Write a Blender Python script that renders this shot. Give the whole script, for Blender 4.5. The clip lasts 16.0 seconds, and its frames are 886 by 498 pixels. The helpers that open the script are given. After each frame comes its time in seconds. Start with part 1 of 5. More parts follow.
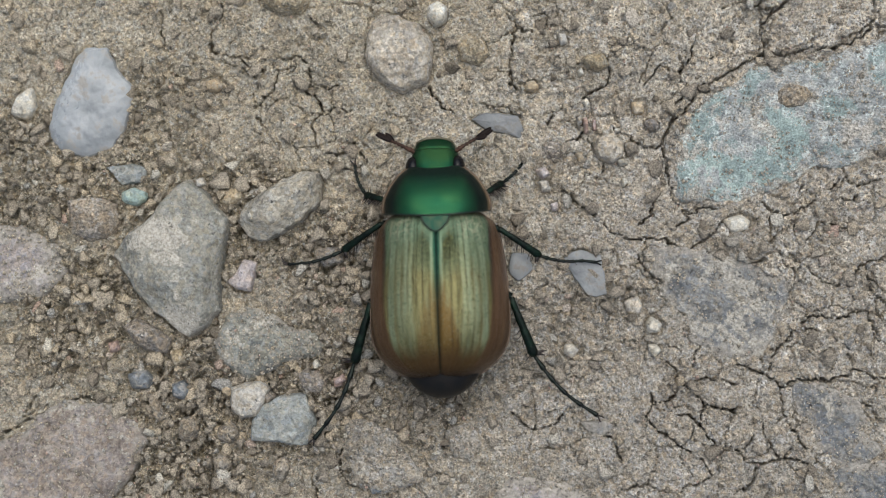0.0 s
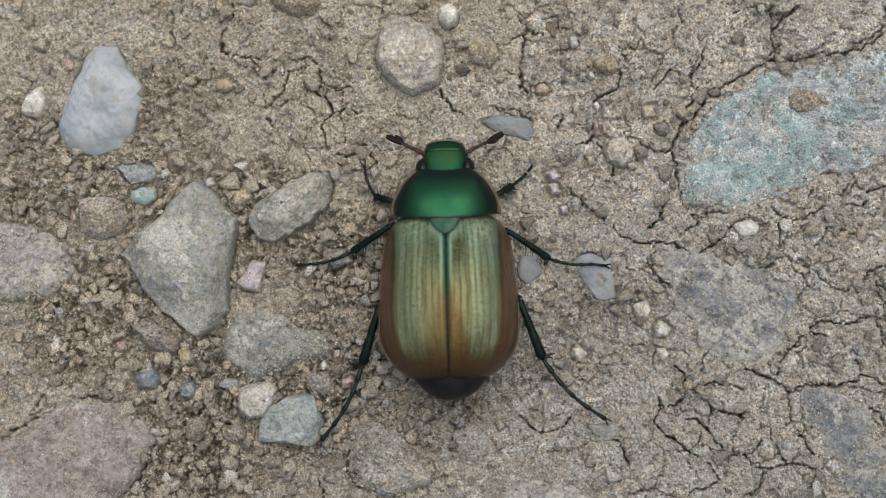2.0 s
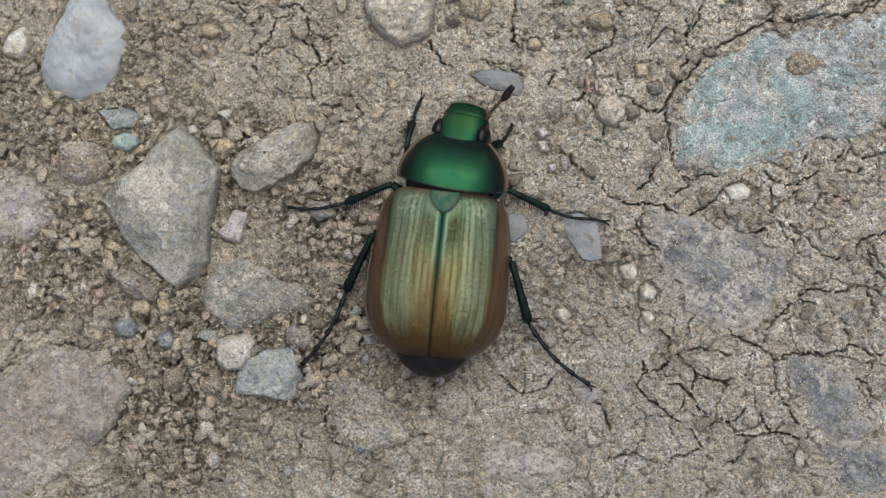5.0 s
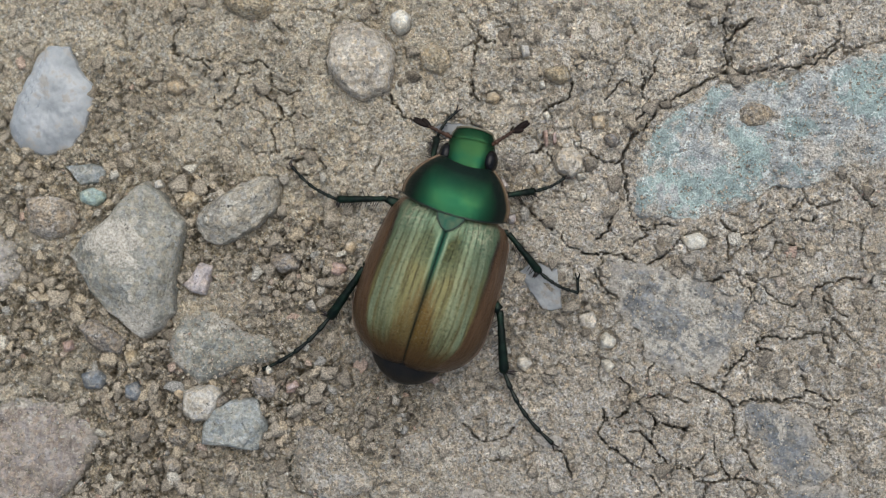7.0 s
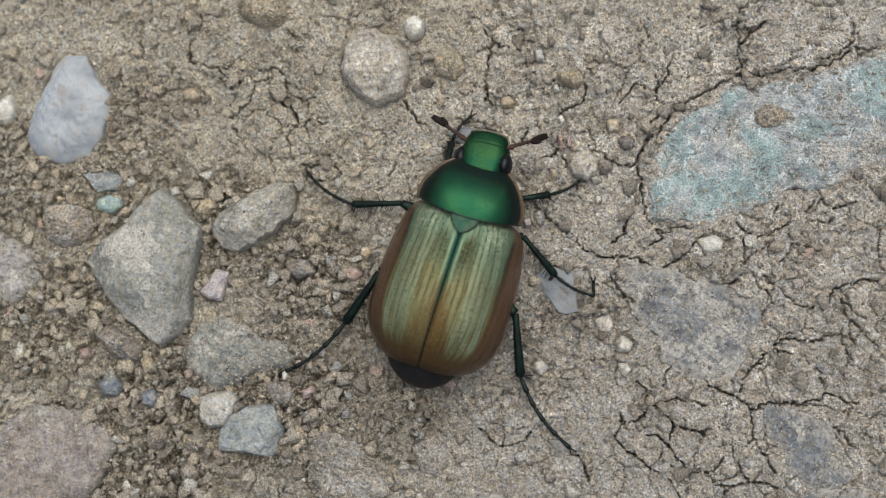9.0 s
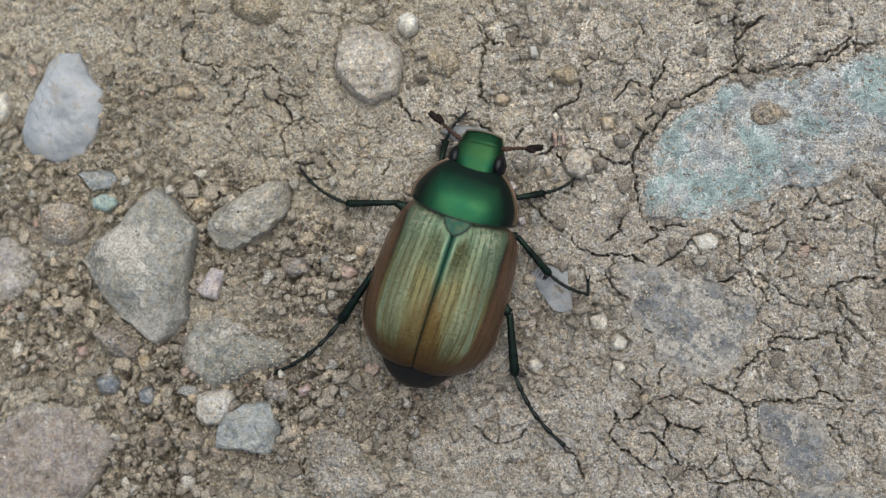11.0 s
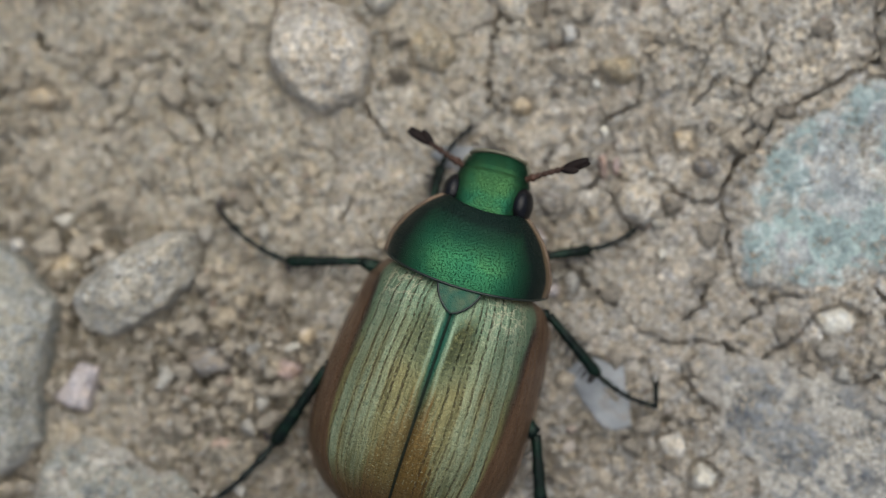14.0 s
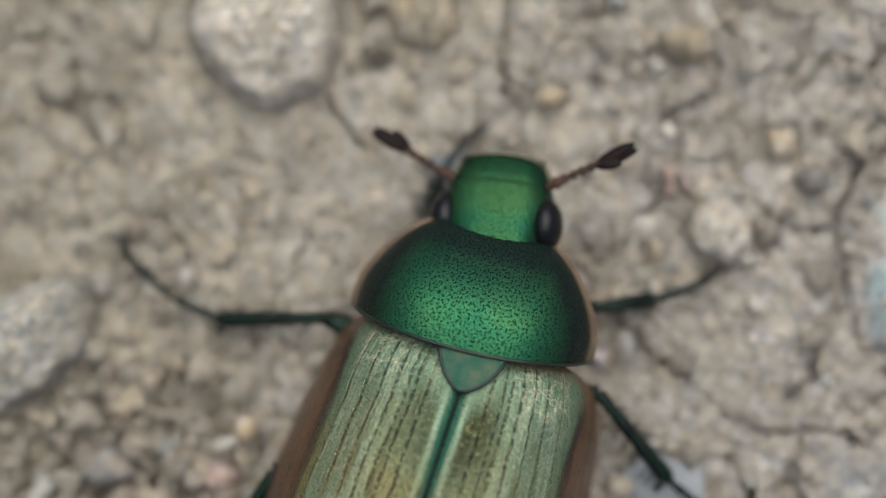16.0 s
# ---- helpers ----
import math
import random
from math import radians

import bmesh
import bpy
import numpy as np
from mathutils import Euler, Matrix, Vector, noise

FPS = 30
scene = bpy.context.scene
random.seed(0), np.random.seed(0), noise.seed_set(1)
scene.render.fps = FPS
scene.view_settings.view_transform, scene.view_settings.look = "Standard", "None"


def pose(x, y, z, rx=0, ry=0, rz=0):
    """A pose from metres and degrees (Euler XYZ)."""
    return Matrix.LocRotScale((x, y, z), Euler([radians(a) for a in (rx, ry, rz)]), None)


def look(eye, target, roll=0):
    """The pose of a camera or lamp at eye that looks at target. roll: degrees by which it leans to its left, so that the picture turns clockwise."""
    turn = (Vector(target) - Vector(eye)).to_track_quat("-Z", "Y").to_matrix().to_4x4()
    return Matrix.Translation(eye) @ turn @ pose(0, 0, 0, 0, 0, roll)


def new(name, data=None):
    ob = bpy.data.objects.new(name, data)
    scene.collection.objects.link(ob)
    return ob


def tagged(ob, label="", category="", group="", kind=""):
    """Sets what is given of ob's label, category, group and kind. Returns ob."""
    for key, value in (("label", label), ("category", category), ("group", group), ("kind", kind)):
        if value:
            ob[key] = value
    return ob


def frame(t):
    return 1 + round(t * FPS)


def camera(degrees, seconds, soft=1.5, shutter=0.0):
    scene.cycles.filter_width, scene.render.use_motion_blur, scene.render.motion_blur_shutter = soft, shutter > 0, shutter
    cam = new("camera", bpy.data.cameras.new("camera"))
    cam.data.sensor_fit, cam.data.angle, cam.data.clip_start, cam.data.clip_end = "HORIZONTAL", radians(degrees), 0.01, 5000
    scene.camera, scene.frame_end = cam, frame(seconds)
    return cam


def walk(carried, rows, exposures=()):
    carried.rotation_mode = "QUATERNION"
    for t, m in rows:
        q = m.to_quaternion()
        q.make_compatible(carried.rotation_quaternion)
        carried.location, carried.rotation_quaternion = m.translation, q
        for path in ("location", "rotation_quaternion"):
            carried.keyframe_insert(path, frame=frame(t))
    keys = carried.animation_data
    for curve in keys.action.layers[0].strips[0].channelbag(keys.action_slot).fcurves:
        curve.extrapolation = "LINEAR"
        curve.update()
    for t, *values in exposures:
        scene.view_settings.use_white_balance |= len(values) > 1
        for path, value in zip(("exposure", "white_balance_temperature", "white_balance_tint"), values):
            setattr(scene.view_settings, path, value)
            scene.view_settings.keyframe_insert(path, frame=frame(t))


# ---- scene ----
import itertools

cam = camera(32, 16.0, soft=1.0)
EXPOSURE, KELVIN, TINT = 0.78, 6250, 7
SUN, SUN_WIDE, SKY, FSTOP = 1.42, 85, 0.062, 20.0
PATH = [
    (0.0, pose(-0.00302, 0.01167, 0.09766, 1.562, 1.864, 2.258)),
    (0.5, pose(-0.00317, 0.01020, 0.09781, 2.188, 1.928, 2.439)),
    (1.0, pose(-0.00340, 0.01009, 0.09785, 2.273, 1.552, 2.346)),
    (1.5, pose(-0.00389, 0.01003, 0.09783, 2.495, 1.611, 2.466)),
    (2.0, pose(-0.00371, 0.01180, 0.09767, 1.562, 1.785, 2.748)),
    (2.5, pose(-0.00413, 0.01587, 0.09719, -0.476, 2.190, 3.236)),
    (3.0, pose(-0.00372, 0.01836, 0.09612, -2.511, 0.945, 3.570)),
    (3.2, pose(-0.00394, 0.01897, 0.09573, -3.515, 1.602, 3.652)),
    (5.3, pose(-0.00124, 0.01196, 0.09607, 0.982, 2.493, 4.443)),
    (5.5, pose(-0.00061, 0.01183, 0.09653, 1.732, 2.994, 4.438)),
    (6.0, pose(0.00005, 0.01216, 0.09754, 1.375, 2.027, 4.271)),
    (6.5, pose(-0.00015, 0.01364, 0.09761, 1.211, 1.795, 4.119)),
    (7.0, pose(0.00053, 0.01363, 0.09733, 0.952, 2.361, 3.926)),
    (7.5, pose(0.00011, 0.01208, 0.09759, 2.225, 1.988, 3.901)),
    (8.0, pose(0.00034, 0.01168, 0.09743, 2.244, 2.392, 3.744)),
    (8.5, pose(0.00000, 0.01082, 0.09731, 2.566, 2.621, 3.753)),
    (8.7, pose(0.00095, 0.01069, 0.09728, 2.857, 2.968, 3.619)),
    (10.8, pose(0.00279, 0.01660, 0.09705, -0.641, 4.467, 3.368)),
    (11.0, pose(0.00293, 0.01592, 0.09715, -0.232, 4.232, 3.352)),
    (11.5, pose(0.00293, 0.01655, 0.09706, -0.425, 4.276, 3.175)),
    (12.0, pose(0.00198, 0.01651, 0.09557, 0.279, 4.171, 3.201)),
    (12.5, pose(0.00183, 0.01637, 0.08816, 0.957, 4.174, 3.176)),
    (13.0, pose(0.00138, 0.01633, 0.07933, 1.337, 4.150, 3.186)),
    (13.5, pose(0.00044, 0.01615, 0.07123, 1.998, 3.930, 3.185)),
    (14.0, pose(0.00007, 0.01612, 0.06376, 2.432, 3.523, 3.223)),
    (14.5, pose(-0.00137, 0.01621, 0.05669, 3.410, 2.500, 3.072)),
    (15.0, pose(-0.00165, 0.01597, 0.05002, 4.519, 2.456, 2.804)),
    (15.5, pose(-0.00178, 0.01578, 0.04502, 5.476, 2.155, 2.809)),
    (16.0, pose(-0.00207, 0.01586, 0.04475, 5.532, 2.224, 2.647)),
]
walk(cam, PATH, [(t, EXPOSURE + gain, KELVIN, TINT) for t, gain in ((0.0, 0.0), (11.0, 0.05), (13.0, 0.05), (14.5, 0.05), (15.2, 0.12), (16.0, 0.2))])

# ---- light: bright overcast sky ----
world = bpy.data.worlds.new("overcast_sky")
scene.world = world
world.use_nodes = True
sky = world.node_tree.nodes.new("ShaderNodeTexSky")
sky.sky_type, sky.sun_disc = "NISHITA", False
sky.sun_elevation, sky.sun_rotation = radians(69), radians(15)
sky.dust_density, sky.air_density = 5.0, 1.0
backing = world.node_tree.nodes["Background"]
world.node_tree.links.new(sky.outputs[0], backing.inputs[0])
backing.inputs[1].default_value = SKY
sun_data = bpy.data.lights.new("sun", "SUN")
sun_data.energy, sun_data.angle, sun_data.color = SUN, radians(SUN_WIDE), (1.0, 0.985, 0.95)
sun = new("sun", sun_data)
sun.matrix_world = look((0.10, 0.36, 1.0), (0, 0, 0))

# ---- materials (lengths inside are millimetres) ----
MM = 0.001


class Nodes:
    """A material and short calls for its nodes."""

    def __init__(self, name):
        self.material = bpy.data.materials.new(name)
        self.material.use_nodes = True
        self.tree = self.material.node_tree
        self.bsdf = self.tree.nodes["Principled BSDF"]
        coord = self.tree.nodes.new("ShaderNodeTexCoord")
        info = self.tree.nodes.new("ShaderNodeObjectInfo")
        self.random = info.outputs["Random"]
        shift = self.math("MULTIPLY", self.random, 37.0)
        self.mm = self.vec("ADD", self.vec("SCALE", coord.outputs["Object"], scale=1000.0), shift)
        self.plain = self.vec("SCALE", coord.outputs["Object"], scale=1000.0)
        uv = self.tree.nodes.new("ShaderNodeSeparateXYZ")
        self.put(coord.outputs["UV"], uv.inputs[0])
        self.u, self.v = uv.outputs[0], uv.outputs[1]

    def put(self, value, socket):
        if isinstance(value, bpy.types.NodeSocket):
            self.tree.links.new(value, socket)
        elif value is not None:
            socket.default_value = value

    def math(self, op, a, b=None, c=None, clamp=False):
        n = self.tree.nodes.new("ShaderNodeMath")
        n.operation, n.use_clamp = op, clamp
        for value, socket in zip((a, b, c), n.inputs):
            self.put(value, socket)
        return n.outputs[0]

    def vec(self, op, a, b=None, scale=None):
        n = self.tree.nodes.new("ShaderNodeVectorMath")
        n.operation = op
        self.put(a, n.inputs[0])
        if scale is None:
            self.put(b, n.inputs[1])
        else:
            self.put(scale, n.inputs[3])
        return n.outputs[0]

    def noise(self, size, detail=4.0, rough=0.55, where=None):
        n = self.tree.nodes.new("ShaderNodeTexNoise")
        self.put(where or self.mm, n.inputs["Vector"])
        n.inputs["Scale"].default_value, n.inputs["Detail"].default_value, n.inputs["Roughness"].default_value = 1 / size, detail, rough
        return n.outputs["Fac"]

    def cells(self, size, feature="F1", where=None, jitter=1.0, plan=False):
        n = self.tree.nodes.new("ShaderNodeTexVoronoi")
        n.feature = feature
        n.voronoi_dimensions = "2D" if plan else "3D"
        self.put(where or self.mm, n.inputs["Vector"])
        n.inputs["Scale"].default_value, n.inputs["Randomness"].default_value = 1 / size, jitter
        return n.outputs["Distance"], (n.outputs["Color"] if feature == "F1" else None)

    def grain_hues(self, size):
        """Ochre, grey and bluish grains, as a tint about white."""
        _, tint = self.cells(size)
        split = self.tree.nodes.new("ShaderNodeSeparateXYZ")
        self.put(tint, split.inputs[0])
        return self.ramp(split.outputs[1], (0.06, (1.16, 0.98, 0.72)), (0.35, (1.03, 1.0, 0.95)), (0.65, (0.97, 1.0, 1.05)), (0.94, (0.87, 1.0, 1.26)))

    def ramp(self, fac, *stops):
        n = self.tree.nodes.new("ShaderNodeValToRGB")
        e = n.color_ramp.elements
        while len(e) < len(stops):
            e.new(0.5)
        for item, (at, colour) in zip(e, stops):
            item.position = at
            item.color = (*colour, 1) if isinstance(colour, tuple) else (colour, colour, colour, 1)
        self.put(fac, n.inputs[0])
        return n.outputs[0]

    def mix(self, fac, a, b, blend="MIX"):
        n = self.tree.nodes.new("ShaderNodeMix")
        n.data_type, n.blend_type = "RGBA", blend
        for value, socket in ((fac, n.inputs[0]), (a, n.inputs[6]), (b, n.inputs[7])):
            self.put((*value, 1) if isinstance(value, tuple) else value, socket)
        return n.outputs[2]

    def bump(self, height, depth, strength=1.0, normal=None):
        n = self.tree.nodes.new("ShaderNodeBump")
        n.inputs["Distance"].default_value, n.inputs["Strength"].default_value = depth * MM, strength
        self.put(height, n.inputs["Height"])
        self.put(normal, n.inputs["Normal"])
        return n.outputs[0]

    def done(self, colour, rough=0.9, normal=None, **more):
        self.put((*colour, 1) if isinstance(colour, tuple) else colour, self.bsdf.inputs["Base Color"])
        self.put(rough, self.bsdf.inputs["Roughness"])
        self.put(normal, self.bsdf.inputs["Normal"])
        for key, value in more.items():
            self.put(value, self.bsdf.inputs[key.replace("_", " ").title().replace("Ior", "IOR")])
        return self.material


def soil_material(name, dark, mid, light, warm, crumbly=0.0):
    """Pale crust that turns into darker brown crumbs where the soil is loose."""
    g = Nodes(name)
    clumps, fine, broad, lumps = g.noise(1.3, 9, 0.68), g.noise(0.16, 5, 0.66), g.noise(11, 3), g.noise(0.34, 4, 0.6)
    spread = g.tree.nodes.new("ShaderNodeAttribute")
    spread.attribute_name = "loose"
    loose = g.math("ADD", spread.outputs["Fac"], crumbly, clamp=True)
    loose = g.ramp(g.math("ADD", loose, g.math("MULTIPLY_ADD", lumps, 0.5, -0.25)), (0.2, 0.0), (0.6, 1.0))
    crust = g.ramp(clumps, (0.30, dark), (0.47, mid), (0.64, light))
    crumbs = g.ramp(g.noise(0.5, 6, 0.65), (0.32, (0.175, 0.152, 0.117)), (0.5, (0.36, 0.321, 0.255)), (0.66, (0.51, 0.462, 0.376)))
    colour = g.mix(loose, crust, crumbs)
    pale = g.tree.nodes.new("ShaderNodeAttribute")
    pale.attribute_name = "pale"
    colour = g.mix(g.math("MULTIPLY", pale.outputs["Fac"], 0.7), colour, (1.24, 1.235, 1.22), "MULTIPLY")
    tone = g.tree.nodes.new("ShaderNodeAttribute")
    tone.attribute_name = "tan"
    tan = g.math("ADD", tone.outputs["Fac"], g.math("SUBTRACT", broad, 0.25))
    colour = g.mix(g.ramp(tan, (0.2, 0.0), (0.75, 0.9)), colour, warm, "MULTIPLY")
    dist, tint = g.cells(0.15)
    grey = g.tree.nodes.new("ShaderNodeRGBToBW")
    g.put(tint, grey.inputs[0])
    speck = g.mix(loose, g.ramp(grey.outputs[0], (0.12, 0.72), (0.4, 1.0), (0.8, 1.05), (0.9, 1.3)), g.ramp(grey.outputs[0], (0.1, 0.5), (0.45, 0.98), (0.8, 1.15), (0.9, 1.5)))
    colour = g.mix(1.0, colour, speck, "MULTIPLY")
    colour = g.mix(0.35, colour, g.grain_hues(0.3), "MULTIPLY")
    colour = g.mix(1.0, colour, g.ramp(g.noise(3.2, 5, 0.62), (0.33, 0.84), (0.5, 1.0), (0.66, 1.13)), "MULTIPLY")
    colour = g.mix(g.ramp(g.noise(0.5, 3), (0.52, 0.0), (0.68, 0.55)), colour, (0.43, 0.335, 0.225))
    colour = g.mix(g.math("MULTIPLY", g.ramp(g.noise(0.42, 5, 0.6), (0.35, 0.9), (0.41, 0.0)), g.math("MULTIPLY_ADD", loose, 0.5, 0.5)), colour, (0.085, 0.078, 0.068))
    colour = g.mix(g.ramp(g.noise(0.45, 6, 0.68), (0.57, 0.0), (0.68, 0.5)), colour, (0.56, 0.53, 0.46))
    colour = g.mix(1.0, colour, g.mix(loose, g.ramp(fine, (0.36, 0.60), (0.5, 1.0), (0.64, 1.36)), g.ramp(fine, (0.35, 0.52), (0.5, 1.0), (0.65, 1.46))), "MULTIPLY")
    normal = g.bump(fine, 0.16, 0.9, g.bump(dist, 0.08, 0.8, g.bump(lumps, 0.40, 0.9)))
    return g.done(colour, 0.95, normal, specular_ior_level=0.25)


def rock_material(name, dark, mid, light, speck=0.2, rough=0.85, dust=0.25, relief=0.06, stain=1.5, cover=0.0, patch=3.2, buried=0.0):
    g = Nodes(name)
    patches, fine, grit = g.noise(stain, 8, 0.66), g.noise(0.16, 5, 0.66), g.noise(0.45, 5, 0.62)
    colour = g.ramp(patches, (0.36, dark), (0.47, mid), (0.55, mid), (0.64, light))
    dist, tint = g.cells(0.22)
    grey = g.tree.nodes.new("ShaderNodeRGBToBW")
    g.put(tint, grey.inputs[0])
    colour = g.mix(1.0, colour, g.ramp(grey.outputs[0], (0.1, 1 - speck), (0.9, 1 + speck)), "MULTIPLY")
    colour = g.mix(1.0, colour, g.ramp(fine, (0.35, 0.72), (0.5, 1.02), (0.66, 1.30)), "MULTIPLY")
    colour = g.mix(g.ramp(grit, (0.52, 0.0), (0.64, dust)), colour, (0.46, 0.42, 0.355))
    colour = g.mix(0.3, colour, g.grain_hues(0.3), "MULTIPLY")
    if cover:
        edge = g.math("ADD", g.noise(patch, 8, 0.66), g.math("MULTIPLY_ADD", grit, 0.16, -0.08))
        colour = g.mix(g.ramp(edge, (0.57 - 0.2 * cover, 0.0), (0.61 - 0.2 * cover, 0.85)), colour, g.ramp(fine, (0.35, (0.28, 0.255, 0.21)), (0.5, (0.46, 0.425, 0.36)), (0.66, (0.62, 0.585, 0.51))))
    if buried:
        bare = g.tree.nodes.new("ShaderNodeAttribute")
        bare.attribute_name = "bare"
        silt = g.math("ADD", bare.outputs["Fac"], g.math("MULTIPLY_ADD", g.noise(1.6, 8, 0.7), 2.2, -1.1))
        earth = g.ramp(g.noise(0.3, 6, 0.66), (0.34, (0.19, 0.172, 0.145)), (0.5, (0.335, 0.308, 0.265)), (0.66, (0.47, 0.436, 0.38)))
        colour = g.mix(g.ramp(silt, (buried - 0.12, 0.92), (buried + 0.12, 0.0)), colour, earth)
    colour = g.mix(g.ramp(g.noise(0.3, 5, 0.6), (0.31, 0.85), (0.38, 0.0)), colour, (0.075, 0.072, 0.068))
    colour = g.mix(g.ramp(g.noise(0.22, 3), (0.68, 0.0), (0.74, 0.6)), colour, (0.55, 0.54, 0.50))
    normal = g.bump(fine, relief * 1.3, 0.9, g.bump(grit, relief * 3.2, 0.9, g.bump(patches, 0.3, 0.7)))
    return g.done(colour, rough, normal, specular_ior_level=0.35)


def turquoise_material():
    g = Nodes("turquoise_slab")
    broad, mid, fine, grit = g.noise(3.0, 8, 0.66), g.noise(1.5, 7, 0.66), g.noise(0.12, 4, 0.62), g.noise(0.4, 5)
    colour = g.ramp(mid, (0.34, (0.19, 0.235, 0.23)), (0.47, (0.27, 0.335, 0.316)), (0.57, (0.34, 0.42, 0.388)), (0.68, (0.53, 0.60, 0.565)))
    greys = g.ramp(g.noise(0.7, 6, 0.65), (0.38, (0.18, 0.188, 0.19)), (0.5, (0.31, 0.318, 0.312)), (0.62, (0.46, 0.458, 0.43)))
    colour = g.mix(g.ramp(broad, (0.47, 0.0), (0.51, 0.9)), colour, greys)
    earth = g.ramp(g.noise(0.24, 5, 0.62), (0.36, (0.28, 0.253, 0.213)), (0.5, (0.40, 0.367, 0.312)), (0.64, (0.52, 0.483, 0.42)))
    colour = g.mix(g.ramp(g.noise(2.2, 8, 0.7, where=g.plain), (0.53, 0.0), (0.58, 0.85)), colour, earth)
    bare = g.tree.nodes.new("ShaderNodeAttribute")
    bare.attribute_name = "bare"
    silt = g.math("ADD", bare.outputs["Fac"], g.math("MULTIPLY_ADD", g.noise(1.4, 8, 0.7), 2.4, -1.2))
    colour = g.mix(g.ramp(silt, (-0.08, 0.9), (0.14, 0.0)), colour, earth)
    vein = g.math("ABSOLUTE", g.math("SUBTRACT", g.noise(2.6, 6, 0.62, where=g.plain), 0.5))
    colour = g.mix(g.math("MULTIPLY", g.ramp(vein, (0.0, 0.9), (0.022, 0.0)), g.ramp(g.noise(1.1, 3), (0.42, 0.0), (0.55, 1.0))), colour, (0.56, 0.61, 0.585))
    colour = g.mix(g.ramp(grit, (0.30, 0.6), (0.37, 0.0)), colour, (0.10, 0.112, 0.118))
    colour = g.mix(1.0, colour, g.ramp(fine, (0.36, 0.68), (0.5, 1.02), (0.66, 1.35)), "MULTIPLY")
    return g.done(colour, 0.75, g.bump(fine, 0.10, 0.9, g.bump(grit, 0.25, 0.8, g.bump(broad, 0.6, 0.7))), specular_ior_level=0.4)


soil = soil_material("dry_soil", (0.255, 0.230, 0.193), (0.412, 0.378, 0.322), (0.54, 0.50, 0.436), (0.97, 0.945, 0.85))
clod = soil_material("brown_clod", (0.18, 0.15, 0.115), (0.30, 0.255, 0.20), (0.41, 0.36, 0.29), (0.98, 0.9, 0.78), 0.35)
clod_grey = soil_material("grey_clod", (0.20, 0.175, 0.145), (0.30, 0.265, 0.225), (0.39, 0.355, 0.31), (0.98, 0.93, 0.86), 0.2)
clod_pink = soil_material("pinkish_clod", (0.245, 0.205, 0.16), (0.385, 0.334, 0.268), (0.50, 0.445, 0.37), (1.0, 0.94, 0.87), 0.1)
clod_pale = soil_material("pale_clod", (0.24, 0.216, 0.180), (0.385, 0.352, 0.298), (0.51, 0.472, 0.408), (1.0, 0.95, 0.87))
clod_tan = soil_material("tan_clod", (0.26, 0.215, 0.142), (0.43, 0.362, 0.252), (0.56, 0.482, 0.355), (1.0, 0.95, 0.86), 0.0)
rock_grey = rock_material("grey_green_rock", (0.175, 0.172, 0.146), (0.262, 0.254, 0.215), (0.375, 0.348, 0.285), dust=0.5, stain=3.4, patch=4.5, cover=0.2, relief=0.06)
rock_dusty = rock_material("dusty_grey_rock", (0.165, 0.168, 0.146), (0.245, 0.244, 0.210), (0.335, 0.323, 0.272), dust=0.5, stain=3.4, cover=0.12, relief=0.06, buried=-0.25)
rock_grit = rock_material("gritty_rock", (0.27, 0.247, 0.20), (0.42, 0.388, 0.318), (0.55, 0.51, 0.425), speck=0.3, dust=0.4, relief=0.10, stain=1.6)
rock_pinkgrey = rock_material("pinkish_rock", (0.27, 0.236, 0.187), (0.42, 0.374, 0.302), (0.55, 0.497, 0.41), speck=0.3, dust=0.35, stain=1.4, relief=0.07)
rock_mauve = rock_material("mauve_flat_stone", (0.235, 0.208, 0.195), (0.328, 0.295, 0.278), (0.41, 0.375, 0.352), speck=0.15, dust=0.5, stain=2.4, cover=0.1, patch=3.0, buried=0.4)
rock_pale = rock_material("pale_rock", (0.32, 0.292, 0.243), (0.44, 0.408, 0.348), (0.54, 0.507, 0.447), dust=0.3)
rock_blue = rock_material("blue_grey_rock", (0.175, 0.188, 0.177), (0.268, 0.28, 0.262), (0.38, 0.382, 0.35), dust=0.35)
rock_pink = rock_material("pink_rock", (0.32, 0.275, 0.255), (0.45, 0.395, 0.37), (0.57, 0.515, 0.485), rough=0.6, dust=0.2)
rock_green = rock_material("pale_green_rock", (0.22, 0.30, 0.27), (0.30, 0.38, 0.34), (0.40, 0.46, 0.41), rough=0.6, dust=0.2)
rock_dkblue = rock_material("slate_blue_rock", (0.085, 0.095, 0.102), (0.155, 0.168, 0.176), (0.25, 0.255, 0.25), rough=0.6, dust=0.6)
rock_slab = rock_material("brown_pink_slab", (0.192, 0.160, 0.137), (0.292, 0.250, 0.217), (0.38, 0.33, 0.288), dust=0.45, stain=2.6, cover=0.12, relief=0.09, buried=0.06)
rock_turq = turquoise_material()
rock_flush = rock_material("flush_grey_slab", (0.125, 0.128, 0.128), (0.212, 0.213, 0.205), (0.30, 0.295, 0.275), dust=0.45, stain=2.6, cover=0.16, relief=0.09, buried=0.12)
rock_dark = rock_material("dark_slab", (0.105, 0.112, 0.117), (0.18, 0.186, 0.187), (0.28, 0.276, 0.262), dust=0.4, stain=2.0, cover=0.14, relief=0.09, buried=0.12)
rock_cream = rock_material("cream_rock", (0.44, 0.40, 0.32), (0.58, 0.54, 0.45), (0.70, 0.67, 0.58), rough=0.6, dust=0.2)
rock_yellow = rock_material("yellow_rock", (0.32, 0.25, 0.16), (0.42, 0.34, 0.23), (0.52, 0.44, 0.33), dust=0.2)
